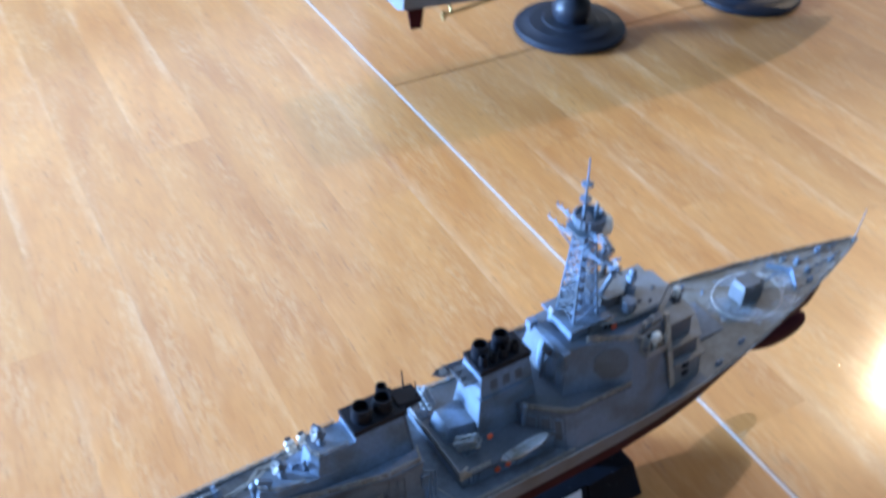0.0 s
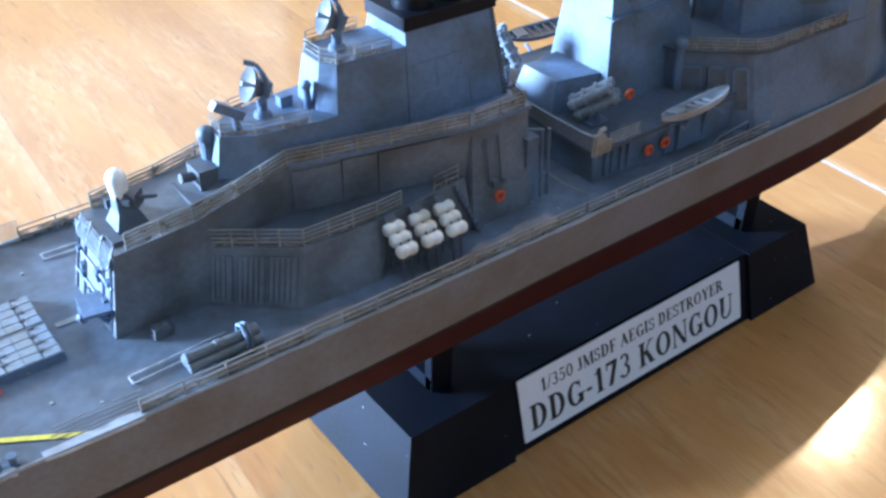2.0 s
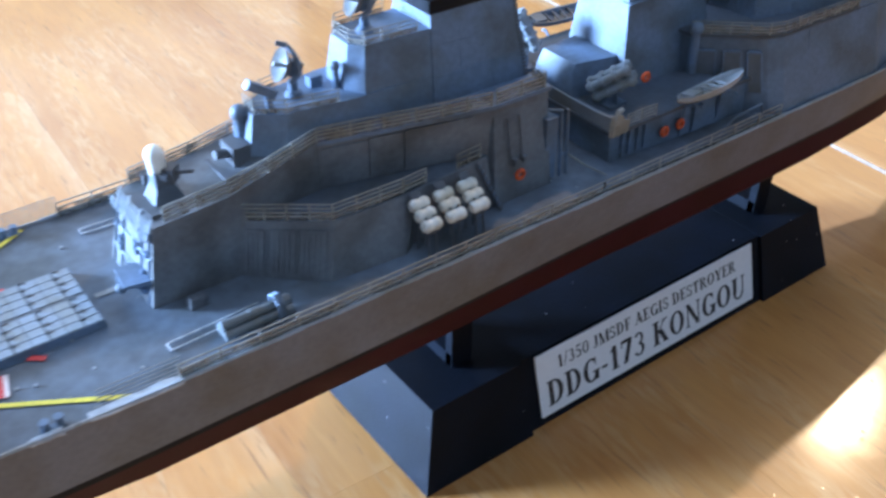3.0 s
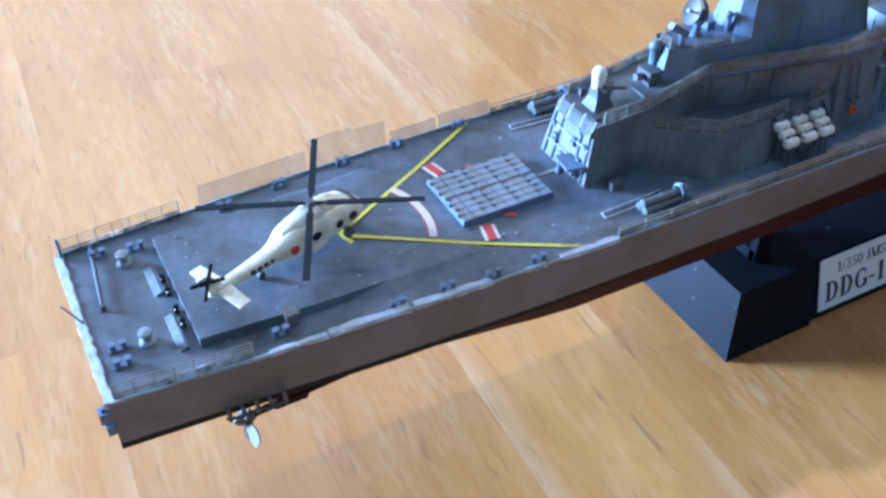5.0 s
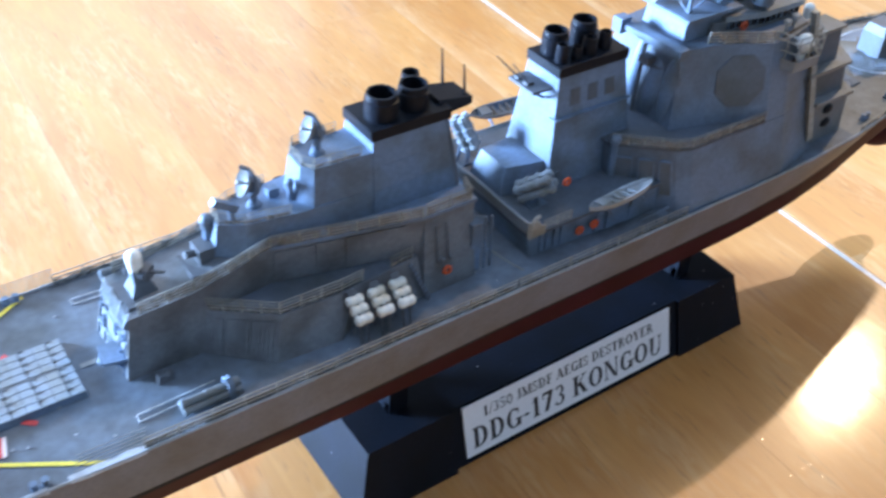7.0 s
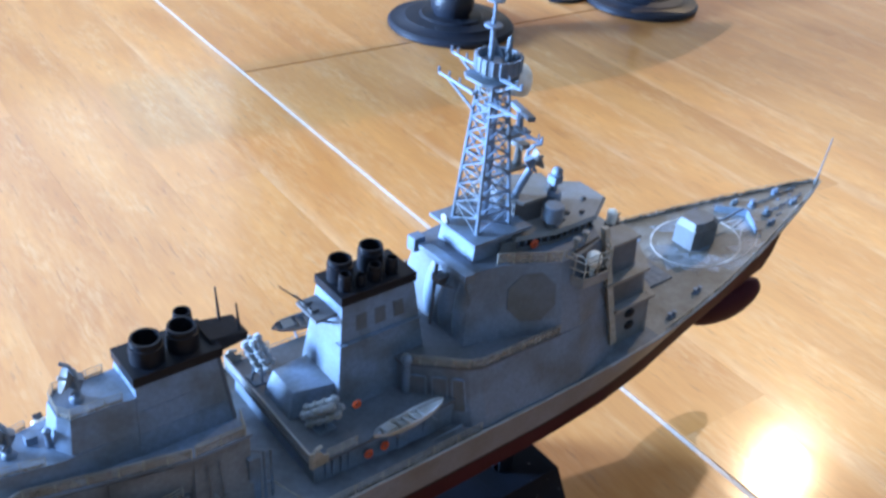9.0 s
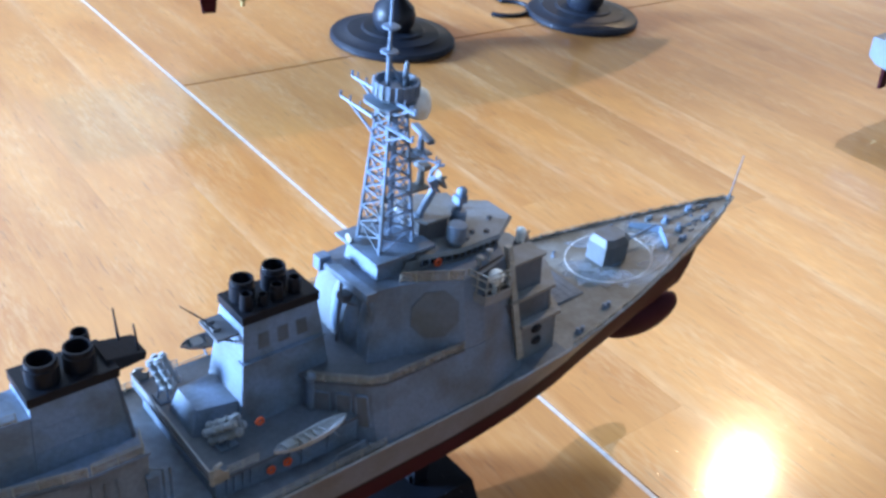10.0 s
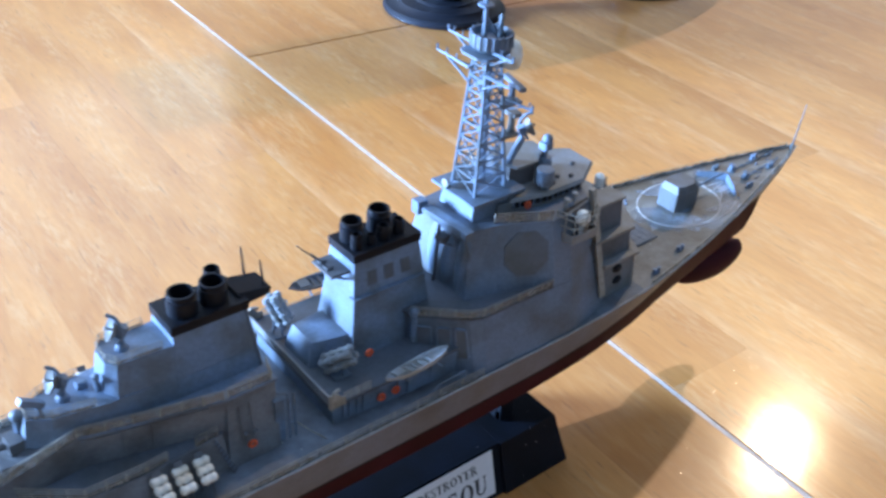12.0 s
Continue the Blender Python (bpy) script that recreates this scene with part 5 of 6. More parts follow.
# bridge
bm = bmesh.new()
prism(bm, both([(280, -8.6), (298, -11.6), (312, -11.4), (322, -5.6)]), 110.8, both([(281, -8.4), (298, -11.2), (311.6, -11.0), (321.4, -5.4)]), 114.4)
bridge = part("bridge", bm, HOUSEDARK, ship, "bridge with a dark window band under a pale flat roof")
bm = bmesh.new()
prism(bm, both([(285.6, -9.6), (298, -11.8), (312.2, -11.6), (322.6, -5.6)]), 112.2, both([(286.2, -9.5), (298, -11.6), (312.2, -11.4), (322.4, -5.6)]), 114.2)
band = part("window_band", bm, GLASS, bridge, "dark bridge windows")
bm = bmesh.new()
edge = [(286, -9.6), (298, -11.7), (312.2, -11.5), (322.5, -5.6), (322.5, 5.6), (312.2, 11.5)]
for (xa, ya), (xb, yb) in zip(edge, edge[1:]):
    m = max(2, int(math.hypot(xb - xa, yb - ya) / 2.2))
    for i in range(m + 1):
        x, y = xa + (xb - xa) * i / m, ya + (yb - ya) * i / m
        tube(bm, (x, y, 112.0), (x, y, 114.3), 0.25, n=4)
part("window_bar", bm, GREY2, bridge)
bm = bmesh.new()
prism(bm, both([(284.8, -9.4), (297.6, -12.4), (313.6, -12.2), (324.6, -5.2)]), 114.2, both([(285.4, -9.0), (298, -11.8), (313.2, -11.6), (323.6, -5.0)]), 115.4)
soften(bm, 0.2)
part("bridge_roof", bm, ROOFG, bridge, "pale flat bridge roof")
bm = bmesh.new()
for x, y in ((302, -9.6), (306, -7.5), (310, -9.4), (316, -4), (312, 6)):
    box(bm, x, x + 1.1, y, y + 1.0, 115.3, 116.4)
part("roof_fitting", bm, DARK, bridge)
lifebuoy(290.6, -11.2, 112.8)
for s in (-1, 1):
    rail("upper_rail", [(277, s * 11.6, 110.9), (293, s * 19.8, 110.9)], 3.4, 4, 0.12, 4.5, film=0.95)
    # wing floor in black: the deep shade inside the wing as colour
    bm = bmesh.new()
    prism(bm, [(295.6, s * 17), (297.6, s * 25.0), (307.0, s * 25.2), (310.4, s * 20.2), (310.4, s * 14)], 103.6, None, 104.3)
    wing = part("bridge_wing", bm, BLACK, ship, "open bridge wing with a pale bulwark and rails")
    bm = bmesh.new()
    run = ((295.6, 19), (297.4, 25.2), (307.2, 25.4), (310.6, 20.2))
    loft(bm, [[(x, s * y, 103.4), (x, s * y, 106.4), (x * 0.999 + 0.3, s * y * 0.98, 106.4), (x * 0.999 + 0.3, s * y * 0.98, 103.4)] for x, y in run])
    part("bulwark", bm, ROOFG, wing, "pale low bulwark")
    for z in (108.6, 111.4, 113.2):
        part("wing_rail", B((chain, [(x + 0.1, s * (y - 0.2), z) for x, y in run], 0.2, 5)), RAIL, wing)
    for (xa, ya), (xb, yb) in zip(run, run[1:]):
        for f in (0, 0.5):
            x, y = xa + (xb - xa) * f + 0.1, ya + (yb - ya) * f - 0.2
            part("wing_post", B((tube, (x, s * y, 106.2), (x, s * y, 113.3), 0.22, None, 5)), RAIL, wing)
    # black plate added for the shade behind the dome
    part("wing_shade", B((prism, [(298, s * 20.6), (311.4, s * 17.4), (311.4, s * 16.2), (298, s * 19.4)], 104.2, [(298, s * 19.4), (311.4, s * 16.6), (311.4, s * 15.8), (298, s * 18.4)], 111.2)), BLACK, wing, "dark plate standing in for the deep shade behind the antenna dome")
    bm = B((tube, (303.4, s * 22.4, 104.2), (303.4, s * 22.4, 108.4), 0.7, 0.8, 10))
    ball(bm, (303.4, s * 22.4, 109.8), 2.3, 1, 1, 1.12)
    part("satellite_dome", bm, WHITE, wing, "white rounded antenna dome")
    bm = bmesh.new()
    for p in ((301.6, s * 16.6), (306.4, s * 15.4)):
        lathe(bm, (*p, 110.9), [(0.5, 0), (0.5, 2.2), (1.1, 2.4), (1.0, 3.3), (0.2, 3.6)], 8)
    part("wing_instrument", bm, PALE, wing)
    bm = bmesh.new()
    loft(bm, [[(315.4, s * 25.2, 76), (318.4, s * 24.8, 76), (318.4, s * 22.0, 76), (316.2, s * 22.4, 76)], [(311.0, s * 18.2, 114.6), (313.2, s * 17.8, 114.6), (313.2, s * 16.2, 114.6), (311.0, s * 16.4, 114.6)]])
    part("front_edge", bm, RAIL, block, "pale vertical corner edge of the superstructure front")

# stepped front houses, forward close-in gun
front = None
for half_poly, za, zb, mat in (([(316, -23.4), (333.0, -23.2), (337, -14)], 72.8, 86.2, HOUSEDARK), ([(312, -21.2), (331.0, -20.8), (339, -8)], 87.0, 95.4, WALKDECK)):
    top_poly = [(x - 0.8, y + 0.6) for x, y in half_poly]
    bm = bmesh.new()
    prism(bm, both(half_poly), za, both(top_poly), zb)
    soften(bm, 0.3)
    if front is None:
        front = part("front_house", bm, mat, ship, "stepped grey house before the bridge")
    else:
        part("front_step", bm, mat, front, "darker grey step of the front house")
    part("step_deck", B((prism, both([(x + 0.7, y - 0.5) for x, y in half_poly]), zb - 0.05, None, zb + 1.05)), ROOFG, front)
    for s in (-1, 1):
        (xa, ya), (xb, yb) = half_poly[1], half_poly[2]
        part("corner_edge", B((tube, (xa, s * ya, za), (xa - 0.8, s * (ya + 0.6), zb), 0.4, None, 5)), ROOFG, front)
for s in (-1, 1):
    for x, z in ((325.0, 78.6), (324.2, 83.4)):
        y = s * 23.0
        part("front_port", B((ball, (x, y, z), 2.0, 1.1, 0.5, 0.8, 12)), BLACK, front, "round black opening")
for s in (-1, 1):
    bm = bmesh.new()
    prism(bm, [(310, s * 9.6), (310, s * 18.2), (328.2, s * 18.0), (328.2, s * 10.4)], 96.2, [(310, s * 9.6), (310, s * 17.4), (327.4, s * 17.4), (327.4, s * 10.4)], 106.4)
    soften(bm, 0.3)
    part("front_step", bm, WALKDECK, front, "dark grey box below the bridge wing")
    part("step_deck", B((prism, [(310, s * 9.4), (310, s * 18.0), (328.4, s * 18.0), (328.4, s * 10.2)], 106.3, None, 107.2)), ROOFG, front)
rail("front_rail", [(331.4, -22.2, 85.4), (337.2, -13.6, 85.4), (337.2, 13.6, 85.4), (331.4, 22.2, 85.4)], 2.6, 3, 0.1, 4)
close_in_gun(336.2, 93.6, 20)
bm = bmesh.new()
box(bm, 345, 361.5, -9.8, 9.8, 73.6, 75.5)
part("forward_launcher", bm, DECK, ship, "forward missile launcher block")
FLAUNCH = [(347.2 + i * 3.1, (j - 3.5) * 2.18 + (0.3 if j > 3 else -0.3), 75.4) for i in range(5) for j in range(8)]

# ---- mast ----
bm = bmesh.new()
prism(bm, both([(271.6, -7.6), (290, -8.0)]), 110.9, both([(272.4, -7.0), (289, -7.4)]), 117.6)
soften(bm, 0.3)
part("mast_house", bm, GREY2, ship, "low grey house carrying the mast")
mast = part("mast_platform", B((prism, both([(269.6, -9.8), (290, -9.8)]), 117.4, None, 118.2)), GREY2, ship, "lattice mast with yards and a ring platform")
FEET = [(273.6, -5.7), (274.0, 5.2), (285.4, 5.2), (285.2, -5.7)]
HEAD = [(276.0, -2.8), (276.0, 2.6), (281.2, 2.6), (281.2, -2.8)]
ZB, ZT = 118.0, 160.4


def leg_at(i, f):
    return Vector((FEET[i][0] + (HEAD[i][0] - FEET[i][0]) * f, FEET[i][1] + (HEAD[i][1] - FEET[i][1]) * f, ZB + (ZT - ZB) * f))


for i in range(4):
    part("mast_leg", B((tube, leg_at(i, 0), leg_at(i, 1), 0.62, 0.5, 6)), GREY2, mast)
levels = [0, 0.12, 0.25, 0.38, 0.5, 0.62, 0.73, 0.83, 0.92, 1.0]
for i in range(4):
    j = (i + 1) % 4
    for f, g in zip(levels, levels[1:]):
        for p, q, r in ((leg_at(i, f), leg_at(j, g), 0.28), (leg_at(j, f), leg_at(i, g), 0.28), (leg_at(i, g), leg_at(j, g), 0.32)):
            part("mast_brace", B((tube, p, q, r, None, 4)), GREY2, mast)
part("mast_trunk", B((tube, (281, 0, 117), (280, 0, 160), 1.0, 0.8, 8)), GREY2, mast)
bm = bmesh.new()
prism(bm, both([(272.0, -3.2), (273.6, -5.6), (282, -5.4), (285, -2.6)]), 160.0, None, 160.8)
part("top_platform", bm, GREY2, mast)
bm = bmesh.new()
loft(bm, [circle((279.6, 0, z), r, 20, (1, 0, 0), (0, 1, 0)) for r, z in ((4.6, 160.9), (5.9, 162.2), (5.9, 166.0), (5.4, 166.0), (5.3, 163.8), (0.5, 163.8))])
ring_top = part("ring_platform", bm, GREY2, mast, "round ring-shaped aerial platform")
for k in range(20):
    a = 2 * math.pi * k / 20
    part("rib", B((tube, (279.6 + 6.0 * math.cos(a), 6.0 * math.sin(a), 162.2), (279.6 + 6.0 * math.cos(a), 6.0 * math.sin(a), 166.1), 0.22, None, 4)), GREY2, ring_top)
bm = B((tube, (277.0, 0, 160), (276.6, 0, 176), 0.75, 0.6, 8), (tube, (276.6, 0, 176), (276.2, 0, 192), 0.5, 0.3, 6))
for z in (173.6, 180.0):
    lathe(bm, (276.6, 0, z), [(0.6, 0), (2.3, 0.2), (2.3, 0.7), (0.6, 0.9)], 10)
tube(bm, (281.6, -0.6, 163.6), (276.9, 0, 171), 0.4, n=5)
lathe(bm, (281.6, -1.2, 163.8), [(0.9, 0), (0.9, 3), (0.7, 3.2), (0.7, 6.4), (0.3, 7.2)], 10)
ball(bm, (284.0, -1.6, 165.0), 1.4, n=10)
part("topmast", bm, GREY2, mast)
bm = B((lathe, (288.0, 0.4, 153.6), [(0.5, 0), (2.6, 0.2), (3.2, 1.6), (3.4, 3.8), (3.0, 6.0), (2.1, 7.6), (0.6, 8.5)], 18), (tube, (284, 0.3, 154.6), (288, 0.4, 154.2), 0.6))
part("mast_radome", bm, RAFT, mast, "white mast radome")


def yard(x, z, reach, rise, sweep, posts):
    for s in (-1, 1):
        bm = bmesh.new()
        a, b = Vector((x, s * 3.0, z)), Vector((x + sweep, s * reach, z + rise))
        tube(bm, a, b, 0.5, 0.36, 5)
        tube(bm, a + Vector((0, 0, -4)), a.lerp(b, 0.72), 0.36, n=4)
        tube(bm, a + Vector((2.6, 0, -0.6)), a.lerp(b, 0.6), 0.34, n=4)
        for f in posts:
            c = a.lerp(b, f)
            tube(bm, c, c + Vector((0, 0, 2.0)), 0.26, n=5)
        tube(bm, b, b + Vector((0, 0, 1.6)), 0.4, n=5)
        part("yard_arm", bm, GREY2, mast)


yard(275, 155.2, 15.5, 1.4, -1.5, (0.4, 0.7))
yard(277, 161.6, 13.5, 1.0, -1.5, (0.5, 0.8))
yard(283, 147.0, 13.0, -1.0, 2.5, (0.5, 0.9))
bm = bmesh.new()
prism(bm, both([(284, -2.4), (292, -2.4)]), 142.4, None, 143.2)
tube(bm, (289.8, 0, 143), (289.8, 0, 147.8), 1.1, 0.8, 8)
turned(bm, lambda b: box(b, -1.0, 1.0, -5.6, 5.6, -0.7, 0.7), Matrix.Translation((289.8, -0.4, 148.6)) @ Matrix.Rotation(radians(-14), 4, "Z"))
soften(bm, 0.15)
part("navigation_radar", bm, GREY2, mast, "small bar radar on a bracket")
bm = bmesh.new()
prism(bm, [(284.5, -1.8), (292.4, -2.2), (292.4, 1.8), (284.5, 1.8)], 131.6, None, 132.6)
tube(bm, (290.8, 0, 132.4), (290.8, 0, 138.2), 1.2, 0.9, 8)
box(bm, 289.4, 292.2, -2.6, 2.0, 138.0, 139.4)
part("mast_bracket", bm, HOUSEDARK, mast)
bm = B((tube, (271.2, 3.8, 117.8), (271.0, 3.8, 119.0), 0.5))
turned(bm, lambda b: loft(b, [circle((0, 0, q), r, 14, (1, 0, 0), (0, 1, 0)) for q, r in ((0, 0.3), (0.3, 1.3), (0.8, 1.4), (0.9, 1.0))]), Matrix.Translation((270.6, 3.8, 119.4)) @ Matrix.Rotation(radians(-90), 4, "Y"))
part("searchlight", bm, PALE, ship, "small pale searchlight dish")
# directors above the bridge
director(295.6, -0.6, 122.4, 7.4, -22, -5.0)
bm = B((lathe, (305.6, -1.2, 115.2), [(2.6, 0), (2.6, 4.6), (2.0, 5.4), (1.0, 5.6), (1.0, 8.4)], 12), (box, 304.2, 307.4, -2.6, 0.4, 123, 125.4))
ball(bm, (306.4, -1.0, 126.2), 1.7, n=12)
part("optical_director", bm, GREY2, ship, "small rounded director above the bridge")
dhouse = part("director_house", B((prism, [(288.8, -3.6), (298.6, -4.4), (303, 1), (303, 7), (288.8, 7)], 115.0, None, 122.0)), DARK, ship, "dark house below the forward director")
part("house_roof", B((prism, [(287.6, -0.8), (290.6, -4.9), (298.8, -5.2), (306.2, 1.6), (306.6, 5.8), (298, 9.4), (290.6, 9.4), (287.6, 5)], 121.8, None, 122.6)), ROOFG, dhouse, "pale flat roof")
bm = B((lathe, (298.4, -9.2, 115.0), [(1.7, 0), (2.3, 1.2), (2.9, 2.0), (2.9, 6.6), (2.6, 7.0), (0.5, 7.2)], 14))
part("director_drum", bm, GREY2, ship)

# ---- foredeck ----
bm = bmesh.new()
gz = deck_z(383) - 0.2
bs = [(376.8, -4.2), (380, -5.2), (388, -5.2), (391.5, -2.6), (391.5, 2.6), (388, 5.2), (380, 5.2), (376.8, 4.2)]
tp = [(377.6, -3.2), (380.2, -4.2), (386, -4.2), (388.4, -2.1), (388.4, 2.1), (386, 4.2), (380.2, 4.2), (377.6, 3.2)]
loft(bm, [[(x, y, gz + 1.2) for x, y in bs], [(x, y, gz + 8.6) for x, y in bs], [(x, y, gz + 11.4) for x, y in tp]])
soften(bm, 0.35)
gun = part("gun_turret", bm, PANELG, ship, "faceted grey gun turret on the foredeck")
bm = bmesh.new()
tube(bm, (390, 0, gz + 4.6), (393.5, 0, gz + 5.0), 1.1, 0.9, 10)
tube(bm, (393.5, 0, gz + 5.0), (410, 0, gz + 6.6), 0.55, 0.42, 8)
part("gun_barrel", bm, GREY2, gun)
part("gun_ring", B((lathe, (384, 0, gz - 0.2), [(5.6, 0), (5.6, 1.6), (5.0, 1.8)], 24)), GREY2, gun)
bm = bmesh.new()
rings = []
for i in range(41):
    a = 2 * math.pi * i / 40
    ring = []
    for r, e in ((15.3, -0.1), (15.9, -0.1), (15.9, 0.12), (15.3, 0.12)):
        x, y = 385 + r * 1.12 * math.cos(a), r * 0.92 * math.sin(a)
        ring.append((x, y, deck_z(x) + e))
    rings.append(ring)
loft(bm, rings, caps=False)
part("warning_circle", bm, LINE, ship, "faint pale circle painted round the gun")
bm = bmesh.new()
arc = [(390 + 22.5 * math.cos(radians(a)), 15.4 * math.sin(radians(a))) for a in range(205, 351, 7)]
chain(bm, [(x, max(y, 1.2 - half(x)), deck_z(x) + 0.05) for x, y in arc], 0.24, 4)
part("warning_arc", bm, LINE, ship, "faint pale arc painted on the foredeck")
for s in (-1, 1):
    bm = bmesh.new()
    pa = [(396, s * 10.5), (405, s * 4.5), (402, s * 2.0), (411, s * 0.4)]
    for p, q in zip(pa, pa[1:]):
        tube(bm, (*p, deck_z(p[0]) + 0.1), (*q, deck_z(q[0]) + 0.1), 0.22, n=4)
    part("deck_line", bm, LINE, ship)
rng = random.Random(31)
for a0, a1, r0, r1 in ((150, 262, 9, 19), (262, 330, 13, 21), (330, 395, 17, 27), (40, 110, 12, 17)):
    bm = bmesh.new()
    rings = []
    for a in range(a0, a1 + 1, 7):
        c, d = math.cos(radians(a)), math.sin(radians(a))
        p, q = r0 * rng.uniform(0.8, 1.25), r1 * rng.uniform(0.85, 1.12)
        ring = []
        for r, e in ((p, 0.02), (q, 0.02), (q, 0.09), (p, 0.09)):
            x = 385 + r * 1.1 * c
            y = max(0.8 - half(x), min(half(x) - 0.8, r * 0.9 * d))
            ring.append((x, y, deck_z(x) + e))
        rings.append(ring)
    loft(bm, rings)
    part("glue_smear", bm, SMEAR, ship, "thin cloudy glue smear on the foredeck")
# starboard bow edge: glue, with the lit coaming's brightness put into its pale colour
bm = bmesh.new()
xa = np.linspace(396, 452, 24)
inner = [(x, -half(x) + rng.uniform(0.8, 2.2) * min(1, half(x) / 6), deck_z(x) + 0.3) for x in xa]
outer = [(x, -half(x) - 0.15, deck_z(x) - rng.uniform(0.1, 0.7)) for x in xa]
for a, b, c, d in zip(outer, outer[1:], inner[1:], inner):
    loft(bm, [[a, b, c, d], [(p[0], p[1], p[2] - 0.4) for p in (a, b, c, d)]])
part("lit_glue_run", bm, GLUE, ship, "pale glue run along the bow edge, its brightness that of the lit coaming")
bm = bmesh.new()
for s in (-1, 1):
    loft(bm, [[(x, s * y, deck_z(x)), (x, s * y, deck_z(x) + h), (x + 0.7, s * y, deck_z(x) + h), (x + 0.9, s * y, deck_z(x))] for x, y, h in ((413, 0.01, 3.2), (409.5, 5.5, 2.8), (406.5, 9.5, 2.0))])
part("breakwater", bm, GREY2, ship, "low angled breakwater")
for x, y in ((421, 3.4), (421, -3.4)):
    part("windlass", B((lathe, (x, y, deck_z(x) - 0.1), [(1.7, 0), (1.7, 0.6), (1.0, 1.0), (1.0, 2.4), (1.5, 2.8), (0.3, 3.2)], 12)), GREY2, ship)
for s in (-1, 1):
    bm = bmesh.new()
    pts = [(421 + 2.2 * k, s * (3.4 - 0.12 * k), deck_z(421 + 2.2 * k) + 0.35) for k in range(11)]
    for k, p in enumerate(pts):
        torus(bm, p, 0.75, 0.25, "z" if k % 2 else "y", 8, 4)
    part("anchor_chain", bm, DARK, ship)
for x, y in ((345, -24), (345, 24), (362, -20), (362, 20), (417, -8.4), (417, 8.4), (436, -4.2), (436, 4.2)):
    bollard(x, y)
rng = random.Random(11)
for _ in range(22):
    x = 362 + 84 * rng.random()
    y = (rng.random() * 2 - 1) * (half(x) - 2.5)
    if math.hypot(x - 385, y) < 17:
        continue
    bm = bmesh.new()
    box(bm, x, x + 0.7 + 0.6 * rng.random(), y, y + 0.6 + 0.5 * rng.random(), deck_z(x) - 0.1, deck_z(x) + 0.4 + 0.3 * rng.random())
    part("deck_fitting", bm, GREY2, ship)
part("jack_staff", B((tube, (455.5, 0, 79.6), (455.5, -0.6, 83.4), 0.7, 0.5, 8), (tube, (455.5, -0.6, 83), (456.0, -1.4, 101), 0.32, 0.22, 6)), HOUSEDARK, ship, "thin grey flagstaff at the bow")
bm = bmesh.new()
rng = random.Random(5)
for _ in range(34):
    x = rng.uniform(24, 110)
    y = rng.uniform(-0.9, 0.9) * (half(x) - 3)
    z = LZ(x) if abs(y) < 18 else deck_z(x)
    bm = bmesh.new()
    box(bm, x, x + 0.5, y, y + 0.5, z - 0.1, z + 0.15)
    part("deck_eyelet", bm, PALE, ship)

# shafts, brackets and propellers
for s in (-1, 1):
    part("shaft", B((tube, (28, s * 9, 37.4), (146, s * 8, 47.0), 0.9, 1.3, 8)), RED, ship, "red-brown propeller shaft")
    part("bracket", B((prism, [(34, s * 8.4), (42, s * 8.4), (42, s * 9.6), (34, s * 9.6)], 36.6, [(38, s * 7.0), (50, s * 7.0), (50, s * 8.2), (38, s * 8.2)], 55.4)), RED, ship, "red-brown shaft bracket")
    bm = bmesh.new()
    ball(bm, (27.0, s * 9, 37.2), 1.7, 1.7, 1, 1, 10)
    prop = part("propeller", bm, PROP, ship, "pale brass propeller")
    for k in range(5):
        bm = bmesh.new()
        m = Matrix.Translation((27.2, s * 9, 37.2)) @ Matrix.Rotation(2 * math.pi * k / 5 + 0.55, 4, "X") @ Matrix.Rotation(radians(58), 4, "Z")
        rings = [[(-w, -t, z), (w, -t, z), (w, t, z), (-w, t, z)] for w, t, z in ((0.6, 0.3, 0.8), (1.2, 0.25, 3.0), (1.6, 0.2, 5.0), (1.5, 0.18, 6.6), (0.8, 0.15, 7.8))]
        turned(bm, lambda q: loft(q, rings), m)
        part("propeller_blade", bm, PROP, prop)

# ---- helicopter on the landing deck ----
heli = thing("model_helicopter", (48, -2, 73.6), "white model helicopter with dark rotors on the landing deck", "model helicopter")
HM = Matrix.Translation((51.0, -0.4, 73.6)) @ Matrix.Rotation(radians(21), 4, "Z")


def hpart(name, build, mat, label="", parent=None):
    bm = bmesh.new()
    build(bm)
    bm.transform(HM)
    return part(name, bm, mat, parent or heli, label)


def fuselage(b):
    secs = [(13.8, 0.6, 3.0, 3.8), (13.0, 2.2, 2.0, 5.4), (11, 3.4, 1.6, 7.0), (8.5, 4.0, 1.4, 8.2), (5, 4.2, 1.3, 8.8), (0, 4.2, 1.3, 9.0), (-4.5, 4.1, 1.4, 8.8), (-8, 3.5, 1.8, 8.2), (-10.8, 2.4, 2.4, 6.6), (-13.5, 1.9, 2.7, 5.9), (-20, 1.5, 3.0, 5.5), (-26, 1.1, 3.4, 5.6), (-28.5, 0.7, 3.8, 5.6)]
    loft(b, [[(x, w * math.copysign(abs(math.cos(a)) ** 0.6, math.cos(a)), (lo + hi) / 2 + (hi - lo) / 2 * math.copysign(abs(math.sin(a)) ** 0.7, math.sin(a))) for a in [2 * math.pi * k / 14 for k in range(14)]] for x, w, lo, hi in secs])


